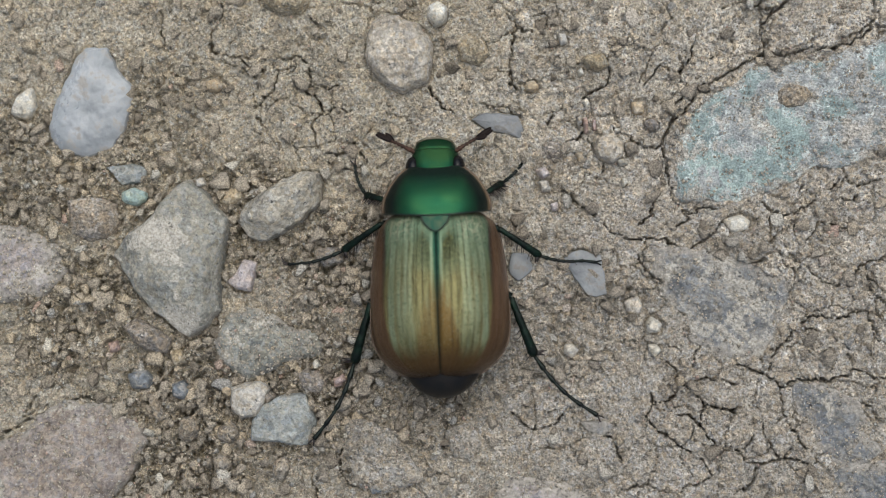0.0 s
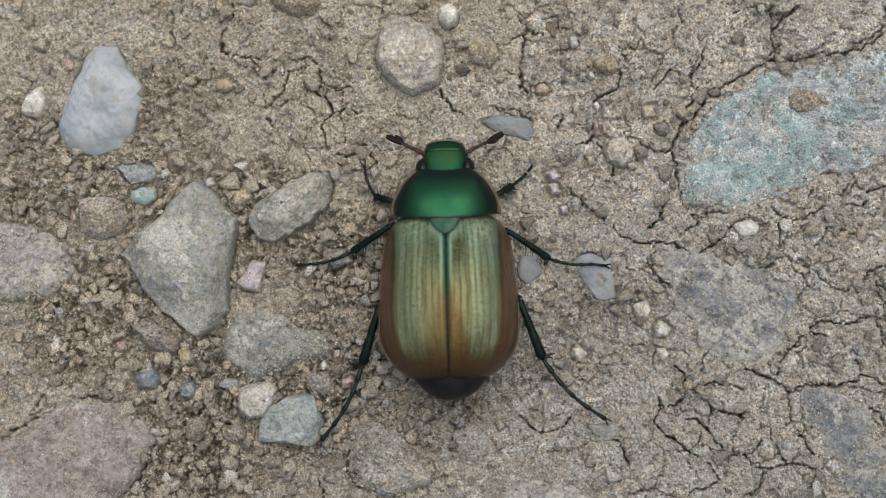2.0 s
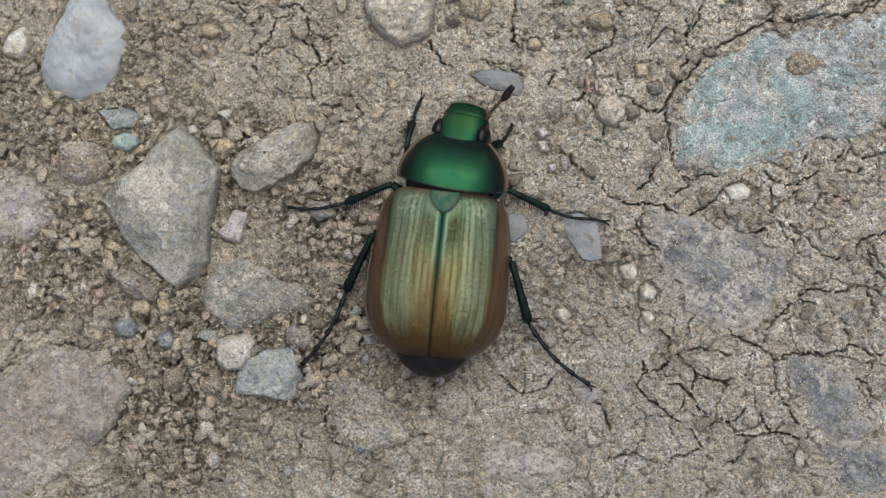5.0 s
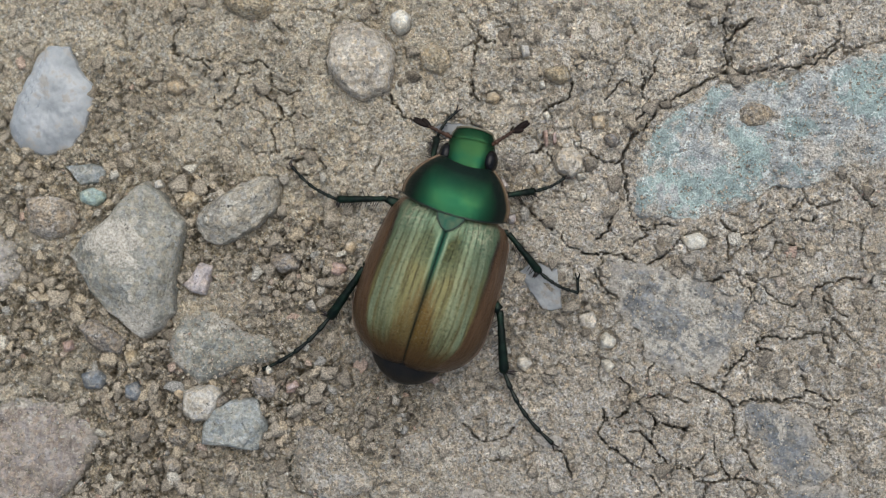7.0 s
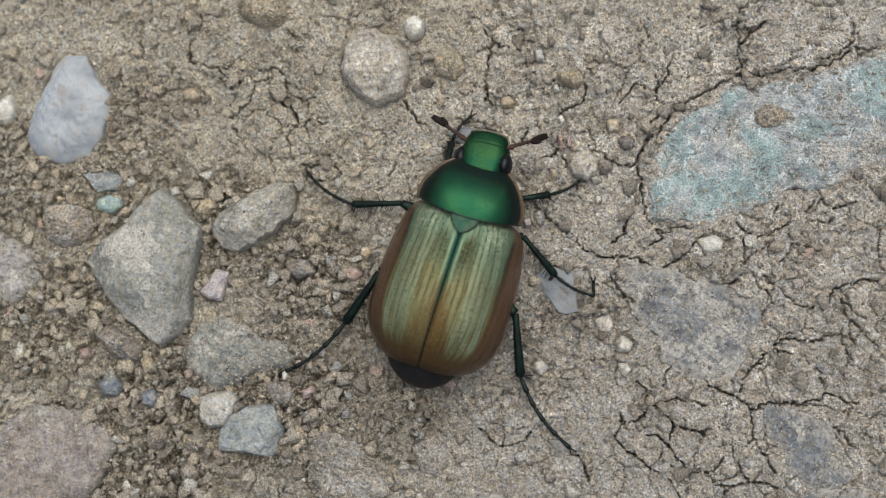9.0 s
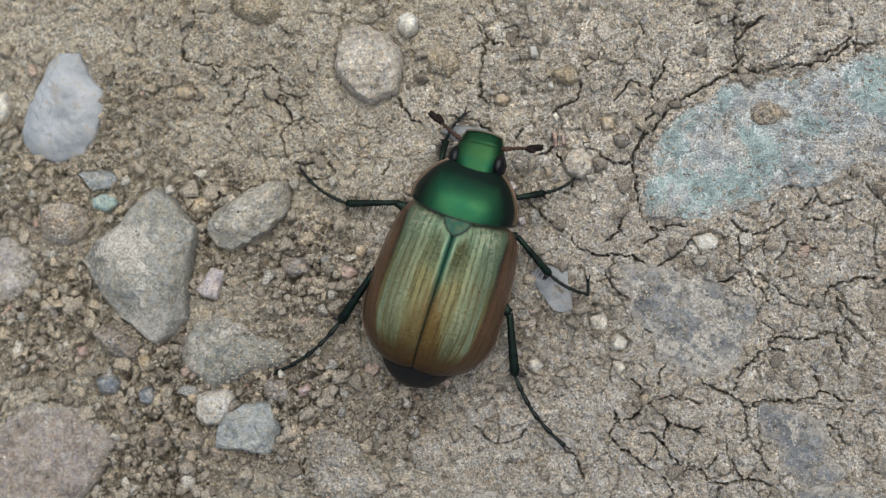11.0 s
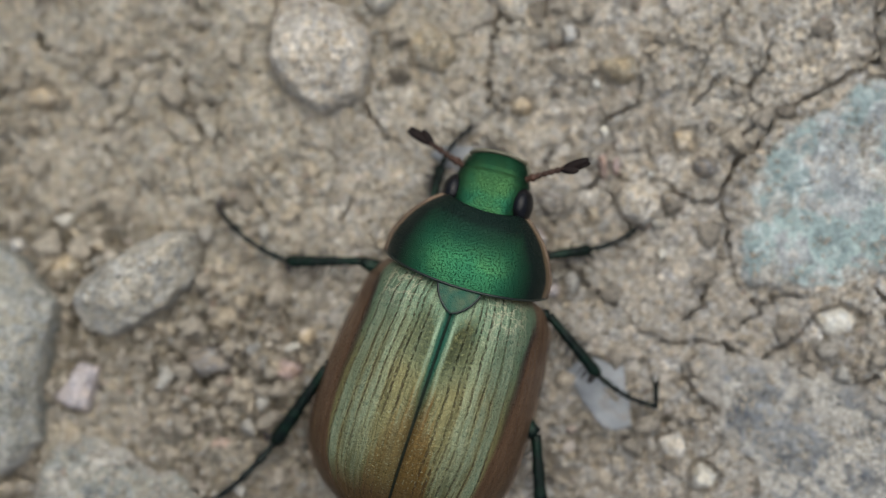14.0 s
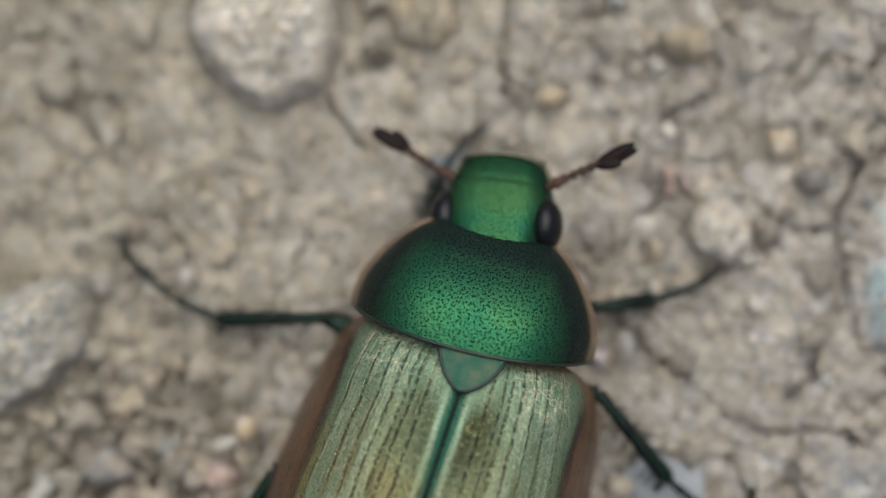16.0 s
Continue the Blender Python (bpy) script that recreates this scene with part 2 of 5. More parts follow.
rock_red = rock_material("red_rock", (0.29, 0.20, 0.165), (0.39, 0.285, 0.24), (0.47, 0.36, 0.31), dust=0.2)


def quartz_material(name, clear):
    g = Nodes(name)
    cloud, fine = g.noise(1.8, 7, 0.65), g.noise(0.3, 5)
    colour = g.ramp(cloud, (0.36, (0.28, 0.298, 0.31)), (0.5, (0.39, 0.41, 0.42)), (0.64, (0.55, 0.566, 0.572)))
    colour = g.mix(g.ramp(g.noise(0.9, 7, 0.7), (0.53, 0.0), (0.62, 0.75)), colour, (0.36, 0.32, 0.26))
    colour = g.mix(1.0, colour, (clear, clear, clear), "MULTIPLY")
    return g.done(colour, 0.5, g.bump(fine, 0.03, 0.5, g.bump(cloud, 0.07, 0.5)), specular_ior_level=0.5, transmission_weight=0.3)


quartz = quartz_material("milky_quartz", 1.0)
quartz_dull = quartz_material("dusty_quartz", 0.64)
quartz_grey = quartz_material("grey_glassy_flake", 0.47)


def grain_material(name, paint):
    g = Nodes(name)
    geo = g.tree.nodes.new("ShaderNodeNewGeometry")
    pick = geo.outputs["Random Per Island"]
    colour = g.ramp(pick, (0.0, (0.22, 0.19, 0.15)), (0.3, (0.34, 0.303, 0.25)), (0.6, (0.42, 0.375, 0.31)), (0.8, (0.48, 0.408, 0.305)), (0.9, (0.34, 0.334, 0.317)), (0.97, (0.58, 0.55, 0.48)), (1.0, (0.44, 0.31, 0.25)))
    place = g.tree.nodes.new("ShaderNodeSeparateXYZ")
    g.put(g.plain, place.inputs[0])
    tan = g.math("ADD", g.math("MULTIPLY_ADD", place.outputs[0], -0.030, -0.25), g.math("MULTIPLY", place.outputs[1], 0.022))
    colour = g.mix(g.ramp(tan, (0.0, 0.0), (0.9, 1.0)), colour, (1.19, 1.175, 1.12), "MULTIPLY")
    colour = g.mix(1.0, colour, paint, "MULTIPLY")
    fine, mid = g.noise(0.1, 3), g.noise(0.35, 3)
    colour = g.mix(1.0, colour, g.ramp(fine, (0.35, 0.55), (0.5, 1.0), (0.66, 1.45)), "MULTIPLY")
    return g.done(colour, 0.95, g.bump(fine, 0.16, 1.0, g.bump(mid, 0.25, 0.9)), specular_ior_level=0.3)


grains = grain_material("sand_grains", (1.0, 1.0, 1.0))
crumbs = grain_material("brown_soil_crumbs", (0.84, 0.825, 0.80))


def shell_green(name, shaded_margin, pitch=0.115, deep=0.035):
    """Metallic green cuticle with fine pits; on the pronotum dark reflections are painted over sides and front, inside
    its own bronze-brown edge.
    """
    g = Nodes(name)
    drift = g.vec("SCALE", g.noise(0.3, 2, where=g.plain), scale=0.12)
    dist, _ = g.cells(pitch, where=g.vec("ADD", g.plain, drift), jitter=0.82, plan=True)
    small, _ = g.cells(pitch * 0.6, where=g.plain, plan=True)
    wide = g.noise(1.4, 3, where=g.plain)
    pit = g.math("MULTIPLY", g.ramp(dist, (0.06, 0.0), (0.24, 1.0)), g.ramp(small, (0.1, 0.85), (0.3, 1.0)))
    colour = g.ramp(wide, (0.3, (0.017, 0.094, 0.048)), (0.55, (0.028, 0.120, 0.052)), (0.75, (0.046, 0.14, 0.054)))
    metal, rough = 0.78, 0.40
    if shaded_margin:
        # dark surroundings mirrored at sides and front, put into the colour
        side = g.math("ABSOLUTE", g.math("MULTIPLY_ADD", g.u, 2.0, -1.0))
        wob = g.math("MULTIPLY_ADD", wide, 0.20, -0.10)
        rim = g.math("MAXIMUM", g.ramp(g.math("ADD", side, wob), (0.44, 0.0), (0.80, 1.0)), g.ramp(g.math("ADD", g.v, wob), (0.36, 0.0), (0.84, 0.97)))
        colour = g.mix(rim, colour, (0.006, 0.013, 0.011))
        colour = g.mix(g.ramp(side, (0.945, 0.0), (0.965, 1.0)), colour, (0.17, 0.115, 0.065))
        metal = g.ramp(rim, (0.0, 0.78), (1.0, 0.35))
    else:
        colour = g.mix(g.ramp(wide, (0.40, 0.0), (0.6, 0.5)), colour, (0.050, 0.112, 0.034))
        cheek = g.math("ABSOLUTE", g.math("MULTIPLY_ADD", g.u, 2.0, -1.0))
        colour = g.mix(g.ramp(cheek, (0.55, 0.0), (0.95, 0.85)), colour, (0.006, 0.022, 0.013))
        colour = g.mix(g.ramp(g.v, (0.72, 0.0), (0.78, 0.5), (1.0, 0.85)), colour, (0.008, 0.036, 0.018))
        rough = 0.38
    colour = g.mix(g.ramp(pit, (0.0, 0.45), (0.6, 0.0)), colour, (0.003, 0.026, 0.015))
    return g.done(colour, rough, g.bump(pit, deep, 0.9, g.bump(g.noise(0.08, 3, where=g.plain), deep * 0.5, 0.7)), metallic=metal, specular_ior_level=0.1)


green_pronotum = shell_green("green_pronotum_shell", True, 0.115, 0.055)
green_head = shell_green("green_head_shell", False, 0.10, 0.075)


def elytron_material(name, olive, gold):
    """Mint and straw wing case: u runs from the seam to the outer rim, v from the base to the tip."""
    g = Nodes(name)
    u, v = g.u, g.v
    wob, cloud = g.noise(1.8, 4, where=g.plain), g.noise(2.6, 3, where=g.plain)
    us = g.math("ADD", u, g.math("MULTIPLY_ADD", wob, 0.06, -0.03))

    def along(across, length):
        lay = g.tree.nodes.new("ShaderNodeCombineXYZ")
        g.put(g.math("MULTIPLY", us, across), lay.inputs[0])
        g.put(g.math("MULTIPLY", v, length), lay.inputs[1])
        return lay.outputs[0]

    def line(centre, width, soft):
        away = g.math("ABSOLUTE", g.math("SUBTRACT", us, centre))
        return g.ramp(away, (width, 1.0), (width + soft, 0.0))

    def both(a, b):
        return g.math("MULTIPLY", a, b)

    streak, thin = g.noise(1.0, 6, 0.62, where=along(24.0, 3.0)), g.noise(0.4, 4, 0.6, where=along(26.0, 3.4))
    broad = g.noise(1.0, 3, 0.5, where=along(8.0, 1.2))
    grit, dust = g.noise(0.14, 3, where=g.plain), g.noise(0.055, 3, where=g.plain)
    dots = g.ramp(g.noise(0.11, 2, where=g.plain), (0.46, 0.0), (0.54, 1.0))
    mint, straw, pale, ochre = (0.104, 0.158, 0.097), (0.162, 0.148, 0.064), (0.28, 0.315, 0.20), (0.098, 0.055, 0.013)
    colour = g.mix(g.ramp(g.math("ADD", v, g.math("MULTIPLY_ADD", cloud, 0.5, -0.25)), (0.18, 0.0), (0.45, 1.0)), mint, straw)
    colour = g.mix(both(g.ramp(streak, (0.40, 0.75), (0.5, 0.0)), g.ramp(v, (0.15, 0.35), (0.5, 1.0))), colour, (0.070, 0.066, 0.026))
    colour = g.mix(g.ramp(broad, (0.5, 0.0), (0.62, 0.6)), colour, (0.175, 0.215, 0.130))
    # ochre beside the seam, widening backwards and closing round the tip
    reach = g.math("MULTIPLY_ADD", v, 0.62, -0.19)
    beside = g.math("ADD", g.math("SUBTRACT", g.math("MINIMUM", reach, 0.27 + 0.12 * gold), us), g.math("MULTIPLY_ADD", streak, 0.34, -0.17))
    zone = g.ramp(g.math("MULTIPLY_ADD", beside, 3.0, 0.5, clamp=True), (0.36, 0.0), (0.66, 0.95 * gold))
    rear = g.ramp(g.math("ADD", v, g.math("MULTIPLY_ADD", streak, 0.16, -0.08)), (0.80, 0.0), (0.90, 0.95))
    brown = g.mix(g.ramp(thin, (0.4, 0.0), (0.6, 1.0)), ochre, (0.114, 0.071, 0.021))
    colour = g.mix(zone, colour, brown)
    # pale ribs that run nearly to the tip
    ends = g.ramp(g.math("ADD", v, g.math("MULTIPLY_ADD", thin, 0.2, -0.1)), (0.03, 0.0), (0.10, 1.0), (0.78, 1.0), (0.90, 0.0))
    for centre, width, much in ((0.37, 0.012, 0.5), (0.46, 0.020, 0.65), (0.55, 0.016, 0.7), (0.655, 0.026, 0.95)):
        rib = both(both(line(centre, width, 0.022), ends), g.ramp(streak, (0.40, 0.1 * much), (0.58, 0.9 * much)))
        colour = g.mix(rib, colour, g.mix(g.ramp(grit, (0.42, 0.0), (0.58, 1.0)), (0.165, 0.225, 0.145), pale))
    # brown rows of punctures between the ribs
    rows = None
    for centre in (0.20, 0.285, 0.335, 0.415, 0.505, 0.60, 0.705):
        row = line(centre, 0.003, 0.009)
        rows = row if rows is None else g.math("MAXIMUM", rows, row)
    rows = both(both(rows, g.ramp(dots, (0.0, 0.08), (1.0, 1.0))), g.ramp(cloud, (0.36, 0.25), (0.55, 0.95)))
    colour = g.mix(both(rows, 0.8), colour, (0.055, 0.036, 0.022))
    specks = g.noise(0.075, 2, where=g.plain)
    colour = g.mix(both(g.ramp(specks, (0.60, 0.0), (0.68, 0.55)), g.ramp(us, (0.64, 1.0), (0.70, 0.0))), colour, (0.27, 0.29, 0.18))
    # grainy olive blotch behind the scutellum
    blotch = both(g.ramp(us, (0.06, 0.0), (0.11, 1.0), (0.25, 0.9), (0.38, 0.0)), g.ramp(g.math("ADD", v, g.math("MULTIPLY_ADD", grit, 0.08, -0.04)), (0.09, 0.0), (0.17, 1.0 * olive), (0.28, 0.85 * olive), (0.46, 0.0)))
    colour = g.mix(blotch, colour, g.ramp(grit, (0.40, (0.012, 0.015, 0.004)), (0.58, (0.034, 0.036, 0.009)), (0.70, (0.14, 0.14, 0.065))))
    # cream network on the shoulders
    net, _ = g.cells(0.5, "DISTANCE_TO_EDGE", where=g.vec("ADD", g.plain, g.vec("SCALE", g.noise(0.3, 3, where=g.plain), scale=0.6)))
    shoulder = both(g.ramp(v, (0.015, 0.0), (0.04, 0.8), (0.13, 0.6), (0.22, 0.0)), g.ramp(us, (0.30, 0.0), (0.45, 1.0), (0.72, 1.0), (0.80, 0.0)))
    colour = g.mix(both(shoulder, g.ramp(net, (0.02, 0.9), (0.10, 0.0))), colour, (0.33, 0.32, 0.21))
    # brown outer rim with fine tan lines, dark inner border, brown tip, green seam
    edge = g.math("ADD", g.math("SUBTRACT", us, g.ramp(v, (0.05, 0.86), (0.22, 0.80), (0.6, 0.745), (0.9, 0.69))), g.math("MULTIPLY_ADD", thin, 0.05, -0.025))
    rim = g.ramp(g.math("ADD", edge, 0.5), (0.485, 0.0), (0.52, 1.0))
    hem = g.mix(g.ramp(streak, (0.35, 0.0), (0.65, 1.0)), (0.088, 0.048, 0.027), (0.150, 0.090, 0.052))
    hem = g.mix(both(line(0.90, 0.004, 0.012), g.ramp(streak, (0.4, 0.2), (0.6, 0.9))), hem, (0.27, 0.17, 0.09))
    dark_hem = both(g.ramp(g.math("ABSOLUTE", edge), (0.012, 0.9), (0.04, 0.0)), g.ramp(v, (0.05, 0.0), (0.12, 1.0), (0.4, 0.7), (0.6, 0.0)))
    colour = g.mix(rear, colour, g.mix(0.25, (0.060, 0.034, 0.010), hem))
    colour = g.mix(rim, colour, g.mix(g.ramp(v, (0.55, 0.0), (0.9, 0.55)), hem, (0.052, 0.032, 0.014)))
    colour = g.mix(dark_hem, colour, (0.040, 0.026, 0.022))
    colour = g.mix(g.ramp(v, (0.0, 0.9), (0.018, 0.6), (0.04, 0.0)), colour, (0.15, 0.095, 0.055))
    colour = g.mix(g.ramp(v, (0.93, 0.0), (0.99, 0.85)), colour, (0.030, 0.018, 0.010))
    beside_seam = g.ramp(us, (0.016, 0.95), (0.034, 0.75), (0.058, 0.0))
    colour = g.mix(both(beside_seam, g.ramp(v, (0.30, 1.0), (0.56, 0.0))), colour, (0.022, 0.110, 0.068))
    colour = g.mix(both(line(0.072, 0.004, 0.016), g.ramp(v, (0.08, 0.0), (0.14, 0.7), (0.4, 0.4), (0.6, 0.0))), colour, (0.165, 0.225, 0.150))
    colour = g.mix(g.ramp(u, (0.010, 0.95), (0.02, 0.0)), colour, (0.010, 0.014, 0.010))
    colour = g.mix(1.0, colour, g.ramp(dust, (0.36, 0.80), (0.5, 1.0), (0.64, 1.22)), "MULTIPLY")
    normal = g.bump(rows, -0.06, 0.9, g.bump(grit, 0.05, 0.7, g.bump(streak, 0.07, 0.6)))
    return g.done(colour, g.ramp(grit, (0.3, 0.25), (0.7, 0.40)), normal, metallic=0.45, specular_ior_level=0.1, coat_weight=0.04, coat_roughness=0.15)


# the right case's deeper ochre is an uneven reflection painted into its colour
wing_cases = {-1: elytron_material("left_wing_case", 0.75, 0.75), 1: elytron_material("right_wing_case", 1.0, 1.0)}


def simple_shell(name, colour, other, rough, metal, size=0.25, relief=0.03, gloss=0.5):
    g = Nodes(name)
    n, f = g.noise(size * 3, 4, where=g.plain), g.noise(size * 0.5, 3, where=g.plain)
    return g.done(g.mix(g.ramp(n, (0.35, 0.0), (0.65, 1.0)), colour, other), rough, g.bump(f, relief, 0.7), metallic=metal, specular_ior_level=gloss)


black_shell = simple_shell("black_abdomen_shell", (0.005, 0.005, 0.005), (0.011, 0.009, 0.007), 0.42, 0.1, gloss=0.3)
leg_green = simple_shell("black_green_leg_shell", (0.003, 0.005, 0.004), (0.0065, 0.020, 0.011), 0.22, 0.55, 0.16, 0.06, 0.35)
leg_black = simple_shell("black_tarsus_shell", (0.003, 0.004, 0.0035), (0.006, 0.012, 0.008), 0.26, 0.4, 0.16, 0.06, 0.35)
spine_brown = simple_shell("dark_brown_spine", (0.008, 0.006, 0.005), (0.022, 0.012, 0.008), 0.4, 0.0)
antenna_brown = simple_shell("brown_antenna_stalk", (0.032, 0.018, 0.012), (0.060, 0.030, 0.019), 0.45, 0.0, 0.12, gloss=0.2)
club_dark = simple_shell("dark_antenna_club", (0.006, 0.004, 0.004), (0.014, 0.008, 0.006), 0.5, 0.0, gloss=0.1)
eye_black = simple_shell("black_eye", (0.003, 0.003, 0.004), (0.006, 0.006, 0.007), 0.22, 0.0, 0.1, 0.01, 0.22)
rim_straw = simple_shell("brown_rim", (0.07, 0.045, 0.026), (0.16, 0.105, 0.062), 0.4, 0.2)
lip_grey = simple_shell("grey_brown_lip", (0.075, 0.070, 0.045), (0.150, 0.135, 0.085), 0.4, 0.2)
scutellum_green = simple_shell("green_scutellum_shell", (0.024, 0.080, 0.054), (0.075, 0.108, 0.066), 0.5, 0.5, 0.15, 0.07, 0.1)
seam_black = simple_shell("black_seam", (0.006, 0.010, 0.008), (0.012, 0.02, 0.014), 0.4, 0.2)

# ---- shapes ----


def lattice(ix, iy, seed):
    h = (ix.astype(np.int64) * 374761393 + iy.astype(np.int64) * 668265263 + seed * 974634213) & 0xFFFFFFFF
    h = ((h ^ (h >> 13)) * 1274126177) & 0xFFFFFFFF
    return ((h ^ (h >> 16)) & 0xFFFFFF) / float(0xFFFFFF)


def value_noise(x, y, seed=0):
    ix, iy = np.floor(x), np.floor(y)
    fx, fy = x - ix, y - iy
    fx, fy = fx * fx * (3 - 2 * fx), fy * fy * (3 - 2 * fy)
    a, b = lattice(ix, iy, seed), lattice(ix + 1, iy, seed)
    c, d = lattice(ix, iy + 1, seed), lattice(ix + 1, iy + 1, seed)
    return (a + (b - a) * fx) * (1 - fy) + (c + (d - c) * fx) * fy - 0.5


def fractal(x, y, octaves, seed=0, gain=0.5):
    total, amp = 0.0, 1.0
    for k in range(octaves):
        total = total + amp * value_noise(x * 2**k + 17.3 * k, y * 2**k - 9.1 * k, seed + k)
        amp *= gain
    return total


def mesh_of(name, verts, faces, material, uv=None, smooth=True):
    """A mesh from millimetre vertices; uv: one pair a vertex."""
    me = bpy.data.meshes.new(name)
    verts = np.asarray(verts, float) * MM
    if isinstance(faces, np.ndarray):
        n, k = faces.shape
        me.vertices.add(len(verts))
        me.vertices.foreach_set("co", verts.ravel().astype(np.float32))
        me.loops.add(n * k)
        me.loops.foreach_set("vertex_index", faces.ravel().astype(np.int32))
        me.polygons.add(n)
        me.polygons.foreach_set("loop_start", np.arange(0, n * k, k, dtype=np.int32))
        me.update(calc_edges=True)
    else:
        me.from_pydata([tuple(v) for v in verts], [], [tuple(f) for f in faces])
    if uv is not None:
        layer = me.uv_layers.new(name="shell")
        index = np.empty(len(me.loops), np.int32)
        me.loops.foreach_get("vertex_index", index)
        layer.data.foreach_set("uv", np.asarray(uv, np.float32)[index].ravel())
    if smooth:
        me.polygons.foreach_set("use_smooth", np.ones(len(me.polygons), bool))
    me.materials.append(material)
    me.validate()
    return me


def sheet(points):
    """Vertices and quads of a grid of points, rows by columns."""
    ny, nx = points.shape[:2]
    k = np.arange(ny * nx).reshape(ny, nx)
    faces = np.stack([k[:-1, :-1], k[:-1, 1:], k[1:, 1:], k[1:, :-1]], -1).reshape(-1, 4)
    return points.reshape(-1, 3), faces


def tube(path, radii, sides=10, flat=1.0):
    """A closed tube along a path; flat squeezes it in z."""
    path = np.asarray(path, float)
    ahead = np.gradient(path, axis=0)
    ahead /= np.linalg.norm(ahead, axis=1)[:, None]
    side = np.cross(ahead, (0, 0, 1.0))
    side /= np.maximum(np.linalg.norm(side, axis=1), 1e-6)[:, None]
    up = np.cross(side, ahead)
    a = np.linspace(0, 2 * np.pi, sides, endpoint=False)
    ring = path[:, None] + np.asarray(radii)[:, None, None] * (np.cos(a)[None, :, None] * side[:, None] + flat * np.sin(a)[None, :, None] * up[:, None])
    n = len(path)
    faces = [(i * sides + j, i * sides + (j + 1) % sides, (i + 1) * sides + (j + 1) % sides, (i + 1) * sides + j) for i in range(n - 1) for j in range(sides)]
    faces += [tuple(range(sides))[::-1], tuple((n - 1) * sides + j for j in range(sides))]
    return ring.reshape(-1, 3), faces


def joined(*shapes):
    verts, faces, n = [], [], 0
    for v, f in shapes:
        verts.append(np.asarray(v, float))
        faces += [tuple(int(i) + n for i in face) for face in f]
        n += len(v)
    return np.concatenate(verts), faces


def cone(base, tip, r, sides=6):
    base, tip = np.asarray(base, float), np.asarray(tip, float)
    return tube([base, base * 0.4 + tip * 0.6, tip], [r, r * 0.7, r * 0.08], sides)


def ball(centre, radii, rings=14, sides=20):
    la, lo = np.meshgrid(np.linspace(-np.pi / 2 + 0.02, np.pi / 2 - 0.02, rings), np.linspace(0, 2 * np.pi, sides + 1), indexing="ij")
    p = np.stack([np.cos(la) * np.cos(lo), np.cos(la) * np.sin(lo), np.sin(la)], -1) * radii + centre
    return sheet(p)


def part(name, shape, material, parent, label="", uv=None):
    ob = new(name, mesh_of(name, *shape, material, uv))
    ob.parent = parent
    if label:
        ob["label"] = label
    return ob


# ---- ground: dry cracked soil ----
CRACKS = []


def crack(width, *points):
    CRACKS.append((width, np.array(points)))


crack(.24, (14.8, 30.7), (13.9, 30.0), (13.3, 29.2), (13.1, 28.5), (13.5, 27.8), (13.4, 27.3), (12.7, 26.9), (12.0, 26.6), (11.5, 26.1), (10.8, 25.6), (9.9, 25.2), (9.0, 24.6), (8.9, 24.3))
crack(.26, (20.0, 30.9), (20.2, 30.2), (20.0, 29.1), (19.4, 28.6), (18.7, 28.1), (17.9, 27.8), (17.3, 27.9), (16.2, 27.6), (15.3, 27.3), (14.3, 27.2), (13.4, 27.2))
crack(.2, (8.9, 27.5), (8.8, 26.8), (8.5, 26.3), (8.1, 25.5), (8.6, 25.0), (9.0, 24.4))
crack(.16, (8.1, 26.9), (8.5, 26.3))
crack(.2, (9.1, 24.3), (8.7, 23.4), (7.9, 22.9), (7.5, 21.9), (7.0, 21.1), (6.1, 21.2), (5.2, 21.6), (4.7, 22.0), (4.2, 22.2))
crack(.15, (-17.5, 25.8), (-16.8, 25.9), (-16.0, 26.1), (-15.5, 25.7))
crack(.15, (-7.6, 24.0), (-7.0, 23.6), (-6.6, 23.2), (-5.9, 22.7))
crack(.15, (13.4, 32.1), (13.2, 31.4), (13.1, 30.6), (13.3, 29.9), (13.3, 29.4), (13.5, 28.7), (13.6, 28.2), (13.1, 27.6))
crack(.24, (8.8, 24.9), (8.2, 24.1), (7.6, 22.4), (7.3, 21.3), (7.6, 19.9), (8.0, 18.2), (8.4, 17.5))
crack(.2, (1.2, 21.1), (2.0, 21.7), (2.4, 22.0))
crack(.2, (3.7, 20.0), (3.6, 19.4))
crack(.18, (2.3, 24.0), (2.8, 24.6), (3.7, 25.0), (3.8, 26.0), (3.7, 26.6))
crack(.14, (5.9, 16.3), (6.7, 16.8), (7.0, 17.6))
crack(.12, (8.6, 17.2), (9.0, 16.8), (8.6, 16.4), (8.1, 16.0))
crack(.14, (12.3, 16.5), (13.2, 16.8), (13.6, 17.0))
crack(.15, (13.7, 18.0), (14.3, 17.4), (15.0, 17.2), (15.7, 17.3), (16.4, 17.8), (17.0, 18.2))
crack(.14, (14.3, 17.4), (14.2, 16.4), (14.3, 15.4))
crack(.15, (16.6, 20.6), (17.2, 20.3), (18.2, 20.4), (18.9, 20.7), (19.4, 21.2), (19.7, 22.0))
crack(.15, (18.6, 20.4), (18.9, 19.8), (18.6, 19.1))
crack(.15, (18.9, 19.8), (19.5, 19.1), (20.4, 19.5), (21.0, 19.9))
crack(.13, (19.9, 16.5), (19.0, 16.6), (17.3, 16.7), (16.9, 16.2), (16.4, 15.6))
crack(.2, (3.8, 16.2), (4.4, 15.7), (5.3, 15.2), (6.2, 15.2), (6.9, 15.4), (8.0, 15.2), (9.0, 14.8), (9.9, 14.4), (11.0, 14.3), (12.1, 14.1), (13.1, 14.0), (14.1, 14.3))
crack(.18, (9.2, 14.8), (10.1, 15.2), (10.8, 15.9), (11.1, 16.5), (11.5, 16.9))
